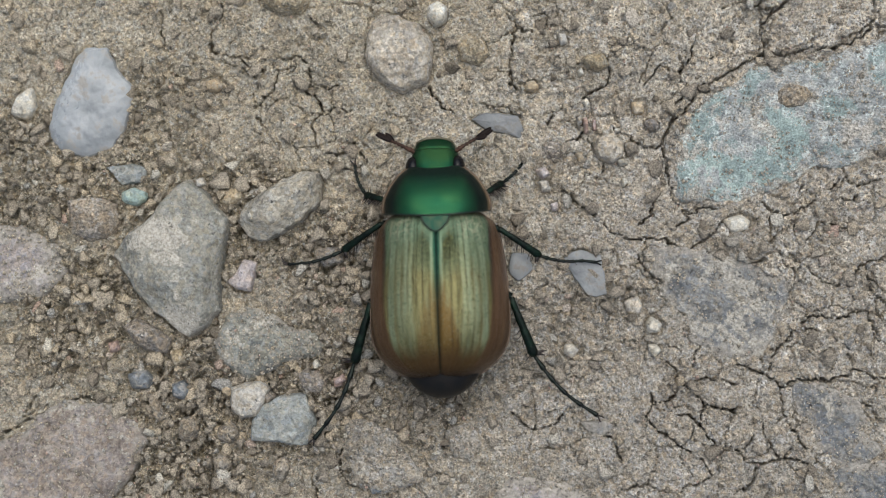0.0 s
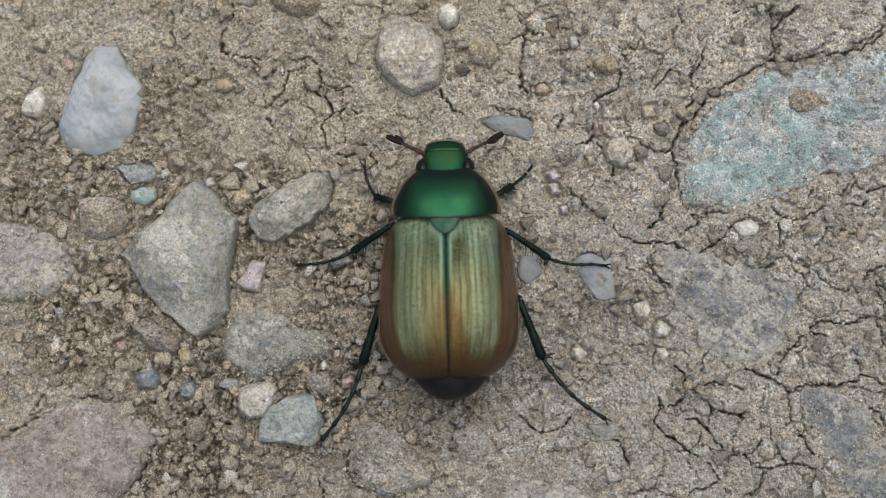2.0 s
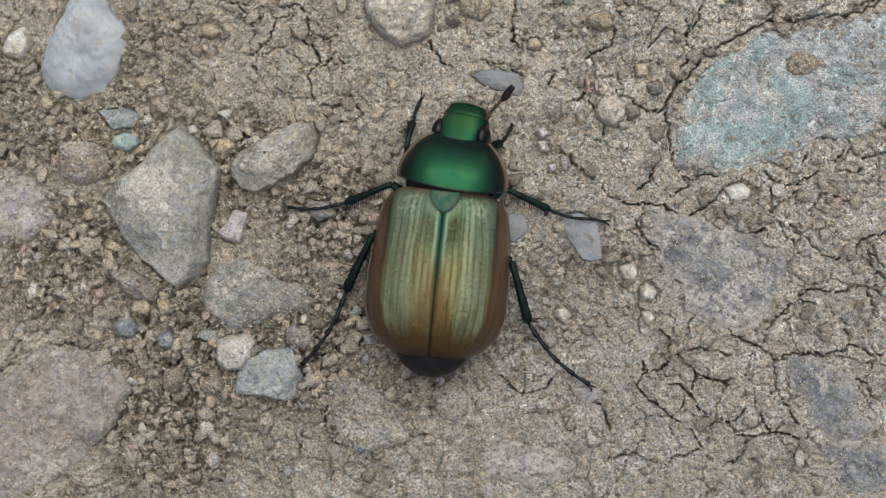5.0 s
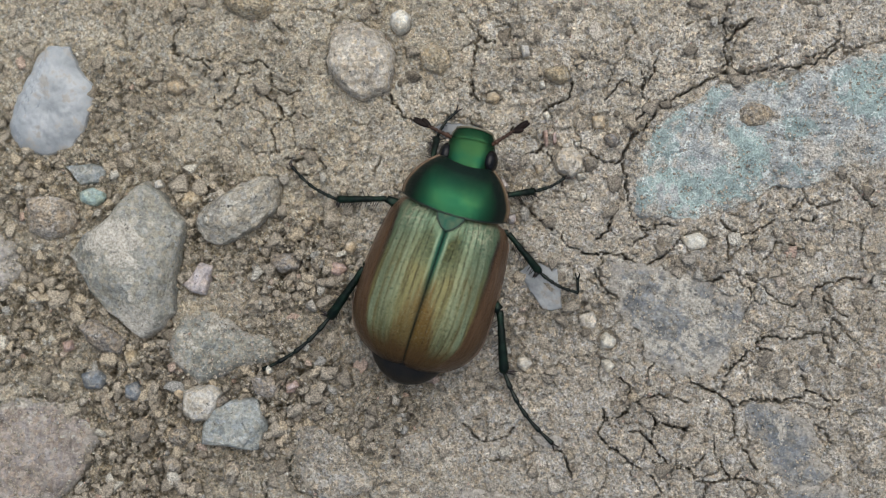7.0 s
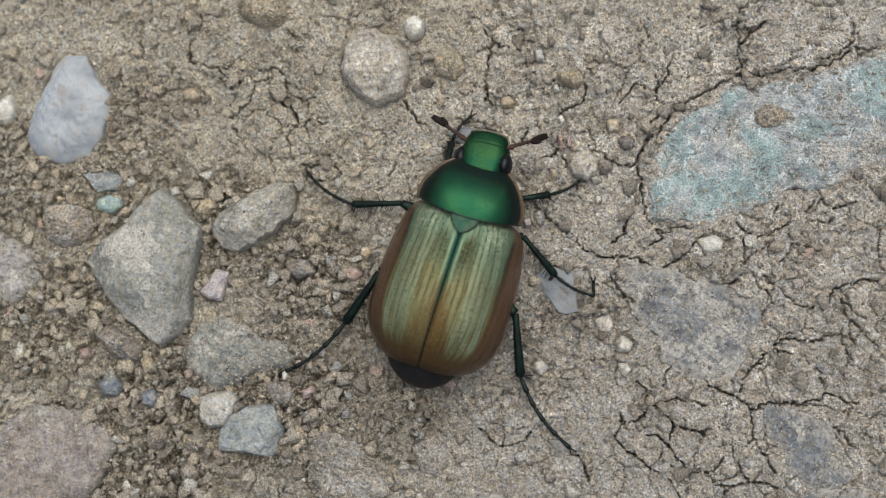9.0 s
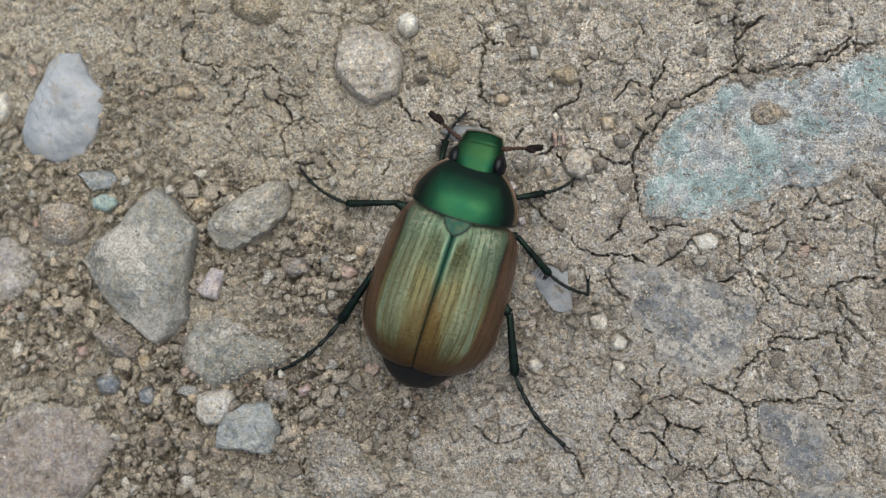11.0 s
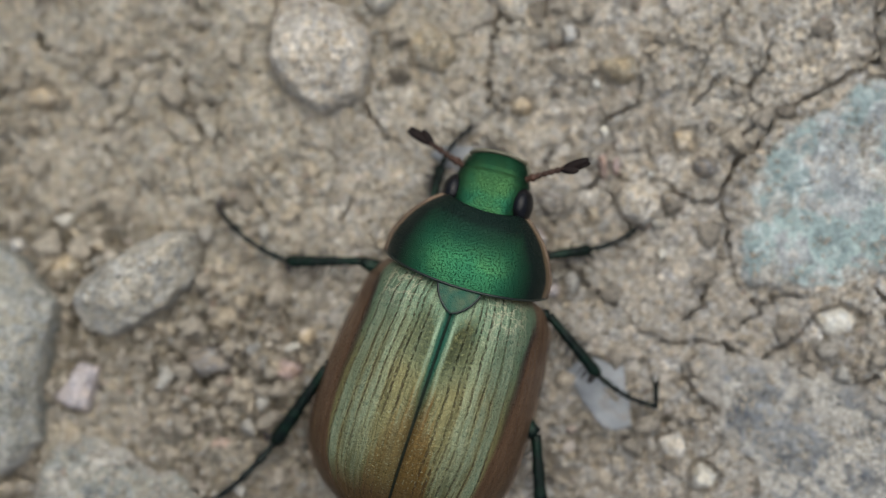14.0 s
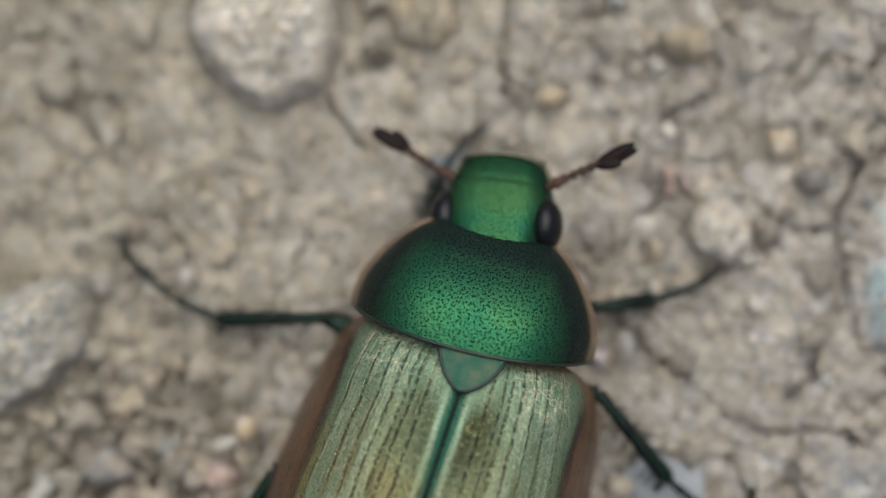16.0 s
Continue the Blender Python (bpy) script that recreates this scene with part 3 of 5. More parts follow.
crack(.14, (0.7, 18.4), (1.6, 17.9), (2.7, 17.1), (3.8, 16.3))
crack(.15, (6.0, 14.3), (6.4, 13.6), (6.8, 12.9), (7.5, 12.6), (8.1, 12.1), (8.5, 11.2), (9.0, 10.5))
crack(.15, (10.8, 9.2), (10.1, 8.8), (9.8, 8.3), (9.7, 7.4))
crack(.2, (8.1, 7.7), (8.6, 7.1), (8.8, 6.3), (8.7, 5.6), (8.0, 5.2), (7.3, 5.0), (7.1, 5.6))
crack(.2, (7.3, 5.0), (6.9, 4.2), (7.1, 3.7), (7.7, 3.2), (8.4, 2.9), (8.9, 2.4), (9.7, 2.1))
crack(.14, (8.8, 6.3), (9.7, 6.5), (10.6, 6.7), (11.6, 6.6), (12.3, 6.4))
crack(.19, (9.6, 6.1), (10.1, 5.6), (10.4, 5.1), (11.3, 4.9), (12.4, 4.7))
crack(.2, (10.4, 5.1), (10.3, 4.4), (10.4, 3.7), (10.9, 2.8), (11.4, 2.3), (12.1, 2.1), (12.8, 2.3), (13.3, 2.7), (13.7, 3.3))
crack(.18, (8.7, 4.3), (9.6, 4.4), (10.1, 4.0), (10.4, 3.6))
crack(.26, (12.8, 2.3), (13.3, 1.7), (13.9, 1.4), (13.8, 0.6), (13.4, 0.1), (12.9, -0.3))
crack(.14, (13.9, 1.5), (14.6, 1.6), (15.3, 1.9))
crack(.16, (14.6, 3.2), (14.8, 2.5), (15.3, 2.0), (16.2, 1.8), (17.1, 1.7))
crack(.24, (12.1, 8.2), (12.6, 7.7), (13.4, 7.3), (14.3, 7.1), (14.8, 6.8), (15.1, 6.4), (15.2, 5.8), (15.4, 5.1), (15.5, 4.6), (14.9, 4.0))
crack(.24, (15.1, 6.4), (15.7, 6.7), (16.4, 6.9), (17.2, 6.9), (18.3, 7.0), (19.4, 7.1), (19.6, 7.6), (19.5, 8.1), (19.2, 8.6))
crack(.18, (15.9, 10.1), (15.6, 9.4), (14.9, 8.8), (14.6, 8.1), (14.4, 7.4))
crack(.16, (16.4, 10.3), (16.8, 10.8), (17.5, 11.1), (18.0, 10.7), (18.9, 10.8), (19.6, 11.1), (20.3, 11.2))
crack(.14, (16.4, 10.3), (16.8, 10.0), (17.3, 10.0))
crack(.16, (19.6, 7.6), (20.4, 7.5), (21.1, 7.1), (21.7, 7.1))
crack(.2, (21.5, 14.6), (20.5, 14.4), (19.8, 14.2), (19.7, 13.4), (19.2, 12.9))
crack(.2, (20.2, 13.8), (20.9, 13.1), (21.5, 12.6), (22.0, 12.4))
crack(.12, (18.8, 12.9), (17.4, 13.0), (16.7, 13.7), (15.6, 14.7))
crack(.14, (20.9, 12.1), (21.3, 11.0))
crack(.14, (15.6, 4.1), (16.3, 3.4), (17.0, 2.6))
crack(.14, (19.4, 6.0), (20.8, 5.4), (21.5, 4.5))
crack(.16, (5.5, -0.6), (6.2, -0.2), (7.3, 0.0))
crack(.14, (9.0, -0.3), (10.1, 0.1), (11.1, 0.7), (10.4, 1.6))
crack(.15, (4.3, 2.9), (4.9, 2.6), (5.3, 1.9), (5.5, 1.2))
crack(.14, (-1.6, 4.1), (-1.0, 3.5), (-0.1, 2.9), (0.6, 3.3), (1.3, 3.6), (1.6, 4.0))
crack(.2, (-21.1, 29.5), (-21.2, 28.4), (-21.6, 27.3), (-21.5, 26.2), (-20.4, 26.1), (-19.2, 26.0))
crack(.16, (-24.9, 28.7), (-24.9, 27.2), (-24.3, 26.4))
crack(.18, (-19.7, 25.9), (-18.9, 25.2), (-18.0, 25.2), (-17.1, 25.2), (-17.4, 24.6), (-17.6, 23.7), (-18.1, 23.3), (-18.7, 22.8))
crack(.12, (-17.1, 25.2), (-16.2, 25.4))
crack(.2, (-15.3, 25.4), (-15.2, 24.7), (-15.5, 24.1), (-14.9, 23.6), (-14.4, 22.9), (-14.5, 22.5), (-14.8, 22.0), (-14.9, 21.2), (-14.7, 20.5))
crack(.13, (-14.4, 22.7), (-13.2, 22.9), (-12.5, 22.8))
crack(.12, (-15.2, 24.3), (-14.0, 24.2), (-13.3, 24.4))
crack(.2, (-13.8, 19.5), (-13.1, 19.1), (-12.2, 19.0), (-11.3, 19.6), (-11.7, 20.1))
crack(.14, (-18.5, 22.2), (-17.9, 21.5))
crack(.16, (-7.4, 28.9), (-7.0, 28.4))
crack(.14, (-15.5, 28.6), (-14.9, 28.1))
crack(.26, (-34.0, 1.3), (-32.9, 1.8), (-31.9, 2.5), (-30.5, 3.4), (-29.0, 3.9), (-27.6, 3.7))
crack(.12, (-31.9, 3.8), (-32.6, 2.4))
crack(.22, (-24.8, 1.6), (-24.7, 0.6), (-25.2, -0.3), (-25.6, -1.3), (-26.4, -1.9))
crack(.16, (-14.1, -0.4), (-13.7, -1.4), (-13.5, -2.1))
crack(.14, (-12.4, 2.2), (-12.1, 0.0), (-11.5, -1.0), (-10.6, -1.1))
crack(.15, (-5.6, 3.4), (-5.8, 1.7), (-4.8, 1.1))
crack(.16, (-34.9, 19.2), (-33.8, 19.6), (-33.2, 19.3))
crack(.2, (-31.3, 22.6), (-31.5, 21.9), (-31.3, 21.0))
crack(.18, (13.7, 30.1), (13.1, 30.3), (11.8, 30.4), (10.8, 30.0))
crack(.22, (-24.5, 2.0), (-24.6, 0.9), (-25.3, -0.3), (-25.6, -1.6), (-27.0, -2.5))
crack(0.15, (-12.5, 1.1), (-12.1, 0.2), (-11.3, -0.3), (-10.6, -0.6))
crack(.15, (-14.0, 19.9), (-13.2, 20.0), (-12.4, 20.2), (-12.1, 20.7))
crack(.15, (-8.2, 19.5), (-8.0, 20.1), (-7.9, 20.6))
crack(.15, (-7.7, 24.4), (-7.3, 23.7))
crack(.15, (-2.9, 29.2), (-2.3, 28.6), (-1.9, 28.2), (-1.2, 28.2))
crack(.15, (-2.3, 28.6), (-2.4, 28.0), (-2.5, 27.5), (-2.4, 26.6))
crack(.15, (-1.1, 29.1), (-0.2, 29.4))
crack(.15, (-2.5, 25.8), (-2.5, 25.3), (-2.3, 24.8), (-2.1, 24.4))
crack(.15, (-4.2, 23.5), (-3.3, 23.3), (-2.6, 23.3), (-2.3, 23.0), (-1.8, 22.7))
crack(.15, (0.1, 22.4), (0.2, 22.9))
crack(.15, (2.5, 21.5), (3.1, 21.0))
crack(.15, (5.9, 25.0), (6.4, 25.6), (6.7, 26.0), (7.2, 26.2), (7.8, 25.8))
crack(.15, (18.4, 28.4), (19.3, 28.8), (19.9, 29.4), (20.8, 29.3), (21.5, 29.3), (21.9, 29.2))
crack(.15, (6.9, 30.3), (7.2, 29.9), (7.5, 29.4))
crack(.15, (8.6, 17.2), (9.5, 17.1), (9.8, 17.5), (10.4, 17.4), (11.0, 17.4))
crack(.15, (12.2, 17.5), (12.5, 17.2))
crack(.15, (14.8, 14.7), (15.3, 14.1), (16.1, 13.6), (16.1, 13.1))
crack(.15, (21.6, 14.8), (22.5, 14.9), (23.2, 14.8), (23.6, 14.7), (24.2, 14.6))
crack(.15, (20.3, 13.6), (20.7, 12.7), (21.1, 12.1), (21.7, 11.7), (22.2, 11.2), (22.8, 10.9))
crack(.15, (20.4, 11.8), (20.6, 11.0), (20.7, 10.4), (21.4, 9.7))
crack(.15, (18.4, 19.6), (18.0, 19.2), (17.8, 18.8))
crack(.15, (18.2, 18.4), (19.1, 18.2), (19.6, 18.5))
crack(.15, (21.7, 20.8), (22.3, 20.1), (22.8, 19.7), (23.3, 19.3))
crack(.15, (22.5, 18.0), (22.3, 17.1), (22.4, 16.4), (22.8, 15.5))
crack(.15, (16.2, 19.1), (16.0, 18.6))


ZONES = ((-22.1, 0.6, 5.4, 1.0), (-15.4, 4.8, 4.6, 1.0), (-29.3, 9.0, 3.9, 0.85), (-25.0, 21.0, 4.6, 0.5), (-12.6, 12.9, 3.9, 1.0), (-19.4, 15.2, 4.3, 0.8),
         (-11.6, 6.2, 3.4, 1.0), (-9.5, 1.2, 3.2, 0.5), (-9.8, 11.5, 3.2, 0.8), (-4.5, 5.6, 2.6, 0.55), (1.6, 10.1, 3.9, 0.4), (-32.6, 17.4, 4.3, 0.55), (-22.3, 4.5, 4.3, 1.0), (-8.0, 5.5, 2.4, 0.6),
         (-27.0, 17.5, 3.5, 0.6))
FLATS = []
BEDS = []


def looseness(x, y):
    """How crumbly the soil is: 0 firm crust, 1 loose crumbs."""
    m = np.zeros_like(x)
    for cx, cy, r, much in ZONES:
        m = np.maximum(m, np.exp(-(((x - cx) ** 2 + (y - cy) ** 2) / r**2) ** 1.5) * much)
    return np.clip(m + 0.5 * fractal(x / 3, y / 3, 3, 5), 0, 1)


def crack_field(x, y):
    """Depth of the shrinkage cracks, 0 to 1, from the main cracks and the fine net between them."""
    wx = x + 0.26 * fractal(x / 0.7, y / 0.7, 4, 31, 0.7)
    wy = y + 0.26 * fractal(x / 0.7, y / 0.7, 4, 57, 0.7)
    deep = np.zeros_like(x)
    for width, pts in CRACKS:
        lo, hi = pts.min(0) - 1.2, pts.max(0) + 1.2
        near = np.nonzero((x > lo[0]) & (x < hi[0]) & (y > lo[1]) & (y < hi[1]))
        px, py = wx[near], wy[near]
        best = np.full(px.shape, 9.0)
        for a, b in zip(pts[:-1], pts[1:]):
            ab = b - a
            t = np.clip(((px - a[0]) * ab[0] + (py - a[1]) * ab[1]) / (ab @ ab), 0, 1)
            best = np.minimum(best, np.hypot(px - a[0] - t * ab[0], py - a[1] - t * ab[1]))
        w = np.maximum(0.42 * width * (0.15 + 1.5 * np.clip(0.5 + fractal(px / 1.1, py / 1.1, 2, 77), 0, 1)), 0.085)
        deep[near] = np.maximum(deep[near], np.clip(1.9 - 1.5 * best / (0.5 * w), 0, 1) * min(1.0, width / 0.17))
    # fine net
    cell = 2.3
    wx, wy = wx + 0.5 * fractal(x / 1.6, y / 1.6, 3, 131), wy + 0.5 * fractal(x / 1.6, y / 1.6, 3, 157)
    gx, gy = np.floor(wx / cell), np.floor(wy / cell)
    f1, f2, plate = np.full(x.shape, 99.0), np.full(x.shape, 99.0), np.zeros_like(x)
    for i in (-1, 0, 1):
        for j in (-1, 0, 1):
            cx = (gx + i + 0.15 + 0.7 * lattice(gx + i, gy + j, 3)) * cell
            cy = (gy + j + 0.15 + 0.7 * lattice(gx + i, gy + j, 9)) * cell
            d = np.hypot(wx - cx, wy - cy)
            f2 = np.minimum(f2, np.maximum(f1, d))
            tilt = lattice(gx + i, gy + j, 15) - 0.5 + 0.3 * (lattice(gx + i, gy + j, 16) - 0.5) * (wx - cx) + 0.3 * (lattice(gx + i, gy + j, 17) - 0.5) * (wy - cy)
            plate = np.where(d < f1, tilt, plate)
            f1 = np.minimum(f1, d)
    some = np.clip(3.5 * (fractal(x / 3.0, y / 3.0, 3, 91) + 0.10 + 0.08 * np.clip((x - 1) / 6, 0, 1) + 0.15 * np.exp(-(((x + 15) / 6) ** 2) - ((y - 23) / 4) ** 2)), 0, 1) * (1 - looseness(x, y))
    return deep, np.clip(1.6 - 1.6 * (f2 - f1) / 0.085, 0, 1) * some, plate * (0.35 + 0.65 * some) * (1 - looseness(x, y))


def within(outline, px, py):
    """Which of the points lie inside a closed outline."""
    inside = np.zeros(px.shape, bool)
    for (ax, ay), (bx, by) in zip(outline, np.roll(outline, -1, 0)):
        inside ^= ((ay > py) != (by > py)) & (px < (bx - ax) * (py - ay) / (by - ay + 1e-9) + ax)
    return inside


def ground_height(x, y):
    """Height of the soil in millimetres."""
    loose = looseness(x, y)
    h = 0.55 * fractal(x / 9, y / 9, 2, 1) + 0.42 * fractal(x / 2.4, y / 2.4, 3, 11)
    ridge = np.abs(fractal(x / 0.8, y / 0.8, 4, 21, 0.6))
    h = h + 0.30 * (0.28 - ridge) + 2.3 * loose * (0.11 - ridge) + (0.20 + 0.10 * loose) * fractal(x / 0.25, y / 0.25, 2, 41)
    deep, fine, plate = crack_field(x, y)
    h = h + 0.15 * plate - 1.4 * deep - 0.46 * fine
    for outline, level in BEDS:
        lo, hi = outline.min(0), outline.max(0)
        near = np.nonzero((x > lo[0]) & (x < hi[0]) & (y > lo[1]) & (y < hi[1]))
        if not len(near[0]):
            continue
        inside = within(outline, x[near], y[near])
        h[near] = np.where(inside, np.minimum(h[near], level - 0.4), h[near])
    return h


def stone(name, label, material, high, *corners, bevels=()):
    """A stone bedded in the soil: outline through its corners, domed or flat top, chipped faces; bevels are (degrees, inset, slope)."""
    rng = np.random.default_rng(int(abs(corners[0][0] * 131 + corners[0][1] * 977)))
    c = np.array(corners)
    around = np.vstack([c, c[:1]])
    run = np.r_[0, np.cumsum(np.hypot(*np.diff(around, axis=0).T))]
    n = 48 if run[-1] < 6 else 190
    s = np.linspace(0, run[-1], n, endpoint=False)
    edge = np.stack([np.interp(s, run, around[:, k]) for k in (0, 1)], -1)
    flat = name == "flat_stone" or name == "soil_plate"
    for _ in range(6 if flat else 1 if name == "rock" else 2 if n > 50 else 4):
        edge = 0.5 * edge + 0.25 * (np.roll(edge, 1, 0) + np.roll(edge, -1, 0))
    mid = edge.mean(0)
    rough = 0.35 if flat else 0.16
    size = min(1.0, run[-1] / 14)
    edge = edge + rough * size * np.stack([fractal(edge[:, 0] / 1.3, edge[:, 1] / 1.3, 3, k) for k in (61, 62)], -1) * 2
    reach, angle = np.hypot(*(edge - mid).T), np.unwrap(np.arctan2(edge[:, 1] - mid[1], edge[:, 0] - mid[0]))
    angle = np.maximum.accumulate(angle) if angle[-1] > angle[0] else np.minimum.accumulate(angle)
    edge = mid + reach[:, None] * np.stack([np.cos(angle), np.sin(angle)], -1)
    base = float(0.55 * fractal(mid[:1] / 9, mid[1:] / 9, 2, 1)[0])
    rings = 40 if n > 50 else 16
    t = np.linspace(0, 1, rings) ** 1.3
    p = edge[None] * (1 - t)[:, None, None] + mid * t[:, None, None]
    power = 14.0 if flat else 4.2 if "rock" == name or "chip" in name else (4.5 if n > 50 else 2.8) if name == "pebble" else 2.2
    z = high * np.power(1 - (1 - t) ** power, 0.62)[:, None] * np.ones(n)
    x, y = p[..., 0], p[..., 1]
    inward = np.minimum(1, 4 * t)[:, None]
    if flat:
        from_edge = np.min(np.hypot(x[..., None] - edge[:, 0], y[..., None] - edge[:, 1]), -1)
        z, inward = high * (1 - np.exp(-from_edge / 0.25)), np.minimum(1, from_edge / 0.8)
    reach = np.hypot(*(edge - mid).T).mean()
    if name in ("rock", "stone_chip"):
        z = high * np.power(1 - (1 - t) ** 10, 0.7)[:, None] * np.ones(n)
        planes = [np.exp(-26 * z / high)]
        sides = 7
        for k in range(sides + 3):
            a = 2 * np.pi * (k + rng.uniform(-0.3, 0.3)) / sides
            out = (x - mid[0]) * np.cos(a) + (y - mid[1]) * np.sin(a)
            if k < sides:
                support = np.max((edge[:, 0] - mid[0]) * np.cos(a) + (edge[:, 1] - mid[1]) * np.sin(a))
                face = high * rng.uniform(0.2, 0.5) + rng.uniform(0.9, 2.4) * high / reach * (support - out)
            else:
                face = high * rng.uniform(0.88, 1.05) + rng.uniform(0.08, 0.3) * high / reach * out
            planes.append(np.exp(-26 * face / high))
        for a, inset, slope in bevels:
            a = np.radians(a)
            across = (edge[:, 0] - mid[0]) * np.cos(a) + (edge[:, 1] - mid[1]) * np.sin(a)
            planes.append(np.exp(-26 / high * (high - slope * ((x - mid[0]) * np.cos(a) + (y - mid[1]) * np.sin(a) - across.max() + inset))))
        z = np.maximum(-np.log(sum(planes)) * high / 26, 0) + 0.02
    elif not flat and "clod" not in name and "quartz" not in name:
        z = z + 0.0
        for k in range(6):
            a, lean = rng.uniform(0, 2 * np.pi), rng.uniform(0.1, 0.7)
            out = ((x - mid[0]) * np.cos(a) + (y - mid[1]) * np.sin(a)) / reach
            z = np.minimum(z, high * (rng.uniform(0.86, 1.05) - lean * (out - rng.uniform(0.15, 0.5))))
        z = np.maximum(z, 0.02)
    bumpy = 0.9 if flat else 0.5 if "clod" in name or "plate" in name else 0.12 if "quartz" in name else 0.16 if name == "rock" else 0.26
    z = z + bumpy * size * (fractal(x / 1.5, y / 1.5, 4, 71) + 0.8 * fractal(x / 0.4, y / 0.4, 3, 73)) * (0.35 if flat else 1.0) * inward
    top = np.concatenate([p, (z + base)[..., None]], -1)
    skirt = np.concatenate([edge * 1.0 + 0.03 * (edge - mid), np.full((n, 1), base - 0.7)], -1)[None]
    top = np.concatenate([skirt, top])
    top = np.concatenate([top, top[:, :1]], 1)
    origin = np.array([mid[0], mid[1], base])
    verts, faces = sheet(top - origin)
    me = mesh_of(name, verts, faces, material)
    if flat:
        bare = np.pad(np.clip(from_edge / 2.2, 0, 1), ((1, 0), (0, 1)), mode="edge")
        me.attributes.new("bare", "FLOAT", "POINT").data.foreach_set("value", bare.ravel().astype(np.float32))
    ob = new(name, me)
    ob.location = origin * MM
    gap = 0.97 if flat or "clod" in name else 1.0 + 0.2 / max(reach, 0.5) * (0.45 + 3.0 * value_noise(edge[:, :1] / 1.2, edge[:, 1:] / 1.2, 83))
    BEDS.append((mid + (edge - mid) * gap, base + (high if flat else 0.05)))
    if flat:
        FLATS.append((edge, base + high))
    kind = {"flat_stone": "stone", "stone_chip": "stone", "rock": "rock", "soil_clod": "soil clod", "soil_plate": "soil clod"}.get(name, "pebble")
    return tagged(ob, label, kind, "stones in the soil")


stone("rock", "big grey-green angular rock bedded in crumbly soil", rock_grey, 2.5, (-22.7, 18.0), (-21.8, 17.6), (-20.8, 16.6), (-20.0, 15.7), (-20.0, 14.7), (-20.2, 13.0), (-20.2, 11.6), (-20.2, 9.9), (-21.0, 8.6), (-22.1, 8.1), (-23.1, 8.6), (-24.2, 9.4), (-25.5, 10.7), (-26.3, 11.6), (-27.1, 13.0), (-26.4, 14.2), (-25.4, 15.2), (-24.4, 16.4), (-23.5, 17.3), bevels=((42, 2.3, 0.55), (140, 0.7, 1.6), (0, 0.5, 1.8), (225, 0.7, 1.5)))
stone("rock", "oval grey gritty rock lying on the soil", rock_grit, 2.4, (-15.2, 18.9), (-14.2, 18.7), (-14.0, 17.9), (-14.5, 16.6), (-15.2, 15.6), (-16.3, 14.7), (-17.4, 14.2), (-18.4, 14.4), (-19.2, 14.9), (-19.2, 15.6), (-18.9, 16.6), (-17.8, 17.4), (-16.5, 18.2), bevels=((135, 1.0, 1.1), (310, 1.5, 0.9)))
stone("quartz_pebble", "smooth milky blue-white quartz pebble in brown soil", quartz, 0.7, (-29.6, 26.1), (-28.3, 26.1), (-27.6, 24.8), (-26.6, 23.9), (-26.6, 22.5), (-27.0, 21.1), (-27.7, 19.7), (-29.3, 19.1), (-31.0, 19.5), (-31.7, 21.0), (-31.6, 22.3), (-31.0, 23.9), (-30.3, 25.3))
stone("pebble", "rounded pinkish-grey conglomerate pebble with a pitted top", rock_pinkgrey, 1.5, (-11.4, 28.5), (-9.8, 28.9), (-8.3, 28.4), (-7.4, 27.1), (-7.3, 26.0), (-7.8, 24.7), (-9.1, 23.9), (-10.2, 24.3), (-11.2, 24.9), (-11.7, 26.2), (-11.7, 27.5))
stone("flat_stone", "flat grey rock half buried in loose crumbs", rock_dusty, 0.8, (-19.8, 9.4), (-18.4, 9.9), (-17.0, 9.7), (-15.5, 9.1), (-14.4, 8.5), (-13.6, 8.0), (-14.3, 7.2), (-16.1, 6.7), (-17.9, 5.8), (-19.7, 6.1), (-20.3, 7.4), (-20.2, 8.5))
stone("pebble", "pale off-white rounded pebble among crumbs", rock_pale, 1.2, (-19.4, 4.9), (-18.5, 5.4), (-17.5, 5.5), (-16.9, 4.9), (-17.0, 4.0), (-17.5, 3.1), (-18.6, 3.0), (-19.3, 3.5))
stone("rock", "angular blue-grey stone chip beside a pale pebble", rock_blue, 1.1, (-17.9, 2.9), (-17.2, 4.0), (-16.0, 4.6), (-14.6, 4.8), (-14.1, 3.7), (-13.8, 2.7), (-14.3, 1.6), (-15.5, 1.4), (-16.9, 1.7), (-17.9, 1.7))
stone("stone_chip", "small pinkish-white stone chip", rock_pink, 0.9, (-18.9, 13.1), (-18.1, 13.0), (-18.1, 11.8), (-18.3, 11.0), (-19.2, 11.1), (-19.9, 11.6), (-19.4, 12.1))
stone("soil_clod", "square pinkish-brown lump of dry soil", clod_pink, 1.1, (-30.3, 16.5), (-28.8, 16.7), (-27.2, 16.4), (-26.9, 15.2), (-27.5, 14.2), (-28.6, 13.7), (-29.9, 14.3))
stone("pebble", "small pale green bean-shaped pebble", rock_green, 0.5, (-27.0, 17.0), (-26.2, 17.4), (-25.3, 17.1), (-25.2, 16.7), (-25.9, 16.2), (-26.8, 16.4))
stone("stone_chip", "thin bluish-grey stone flake", rock_blue, 0.4, (-27.9, 18.6), (-26.2, 18.9), (-25.2, 18.5), (-25.5, 17.7), (-26.9, 17.5))
stone("soil_clod", "elongated brown soil clod under the big rock", clod_grey, 1.2, (-26.4, 8.6), (-25.6, 9.1), (-24.3, 8.6), (-23.2, 7.8), (-23.4, 6.9), (-24.6, 7.0), (-25.7, 7.5))
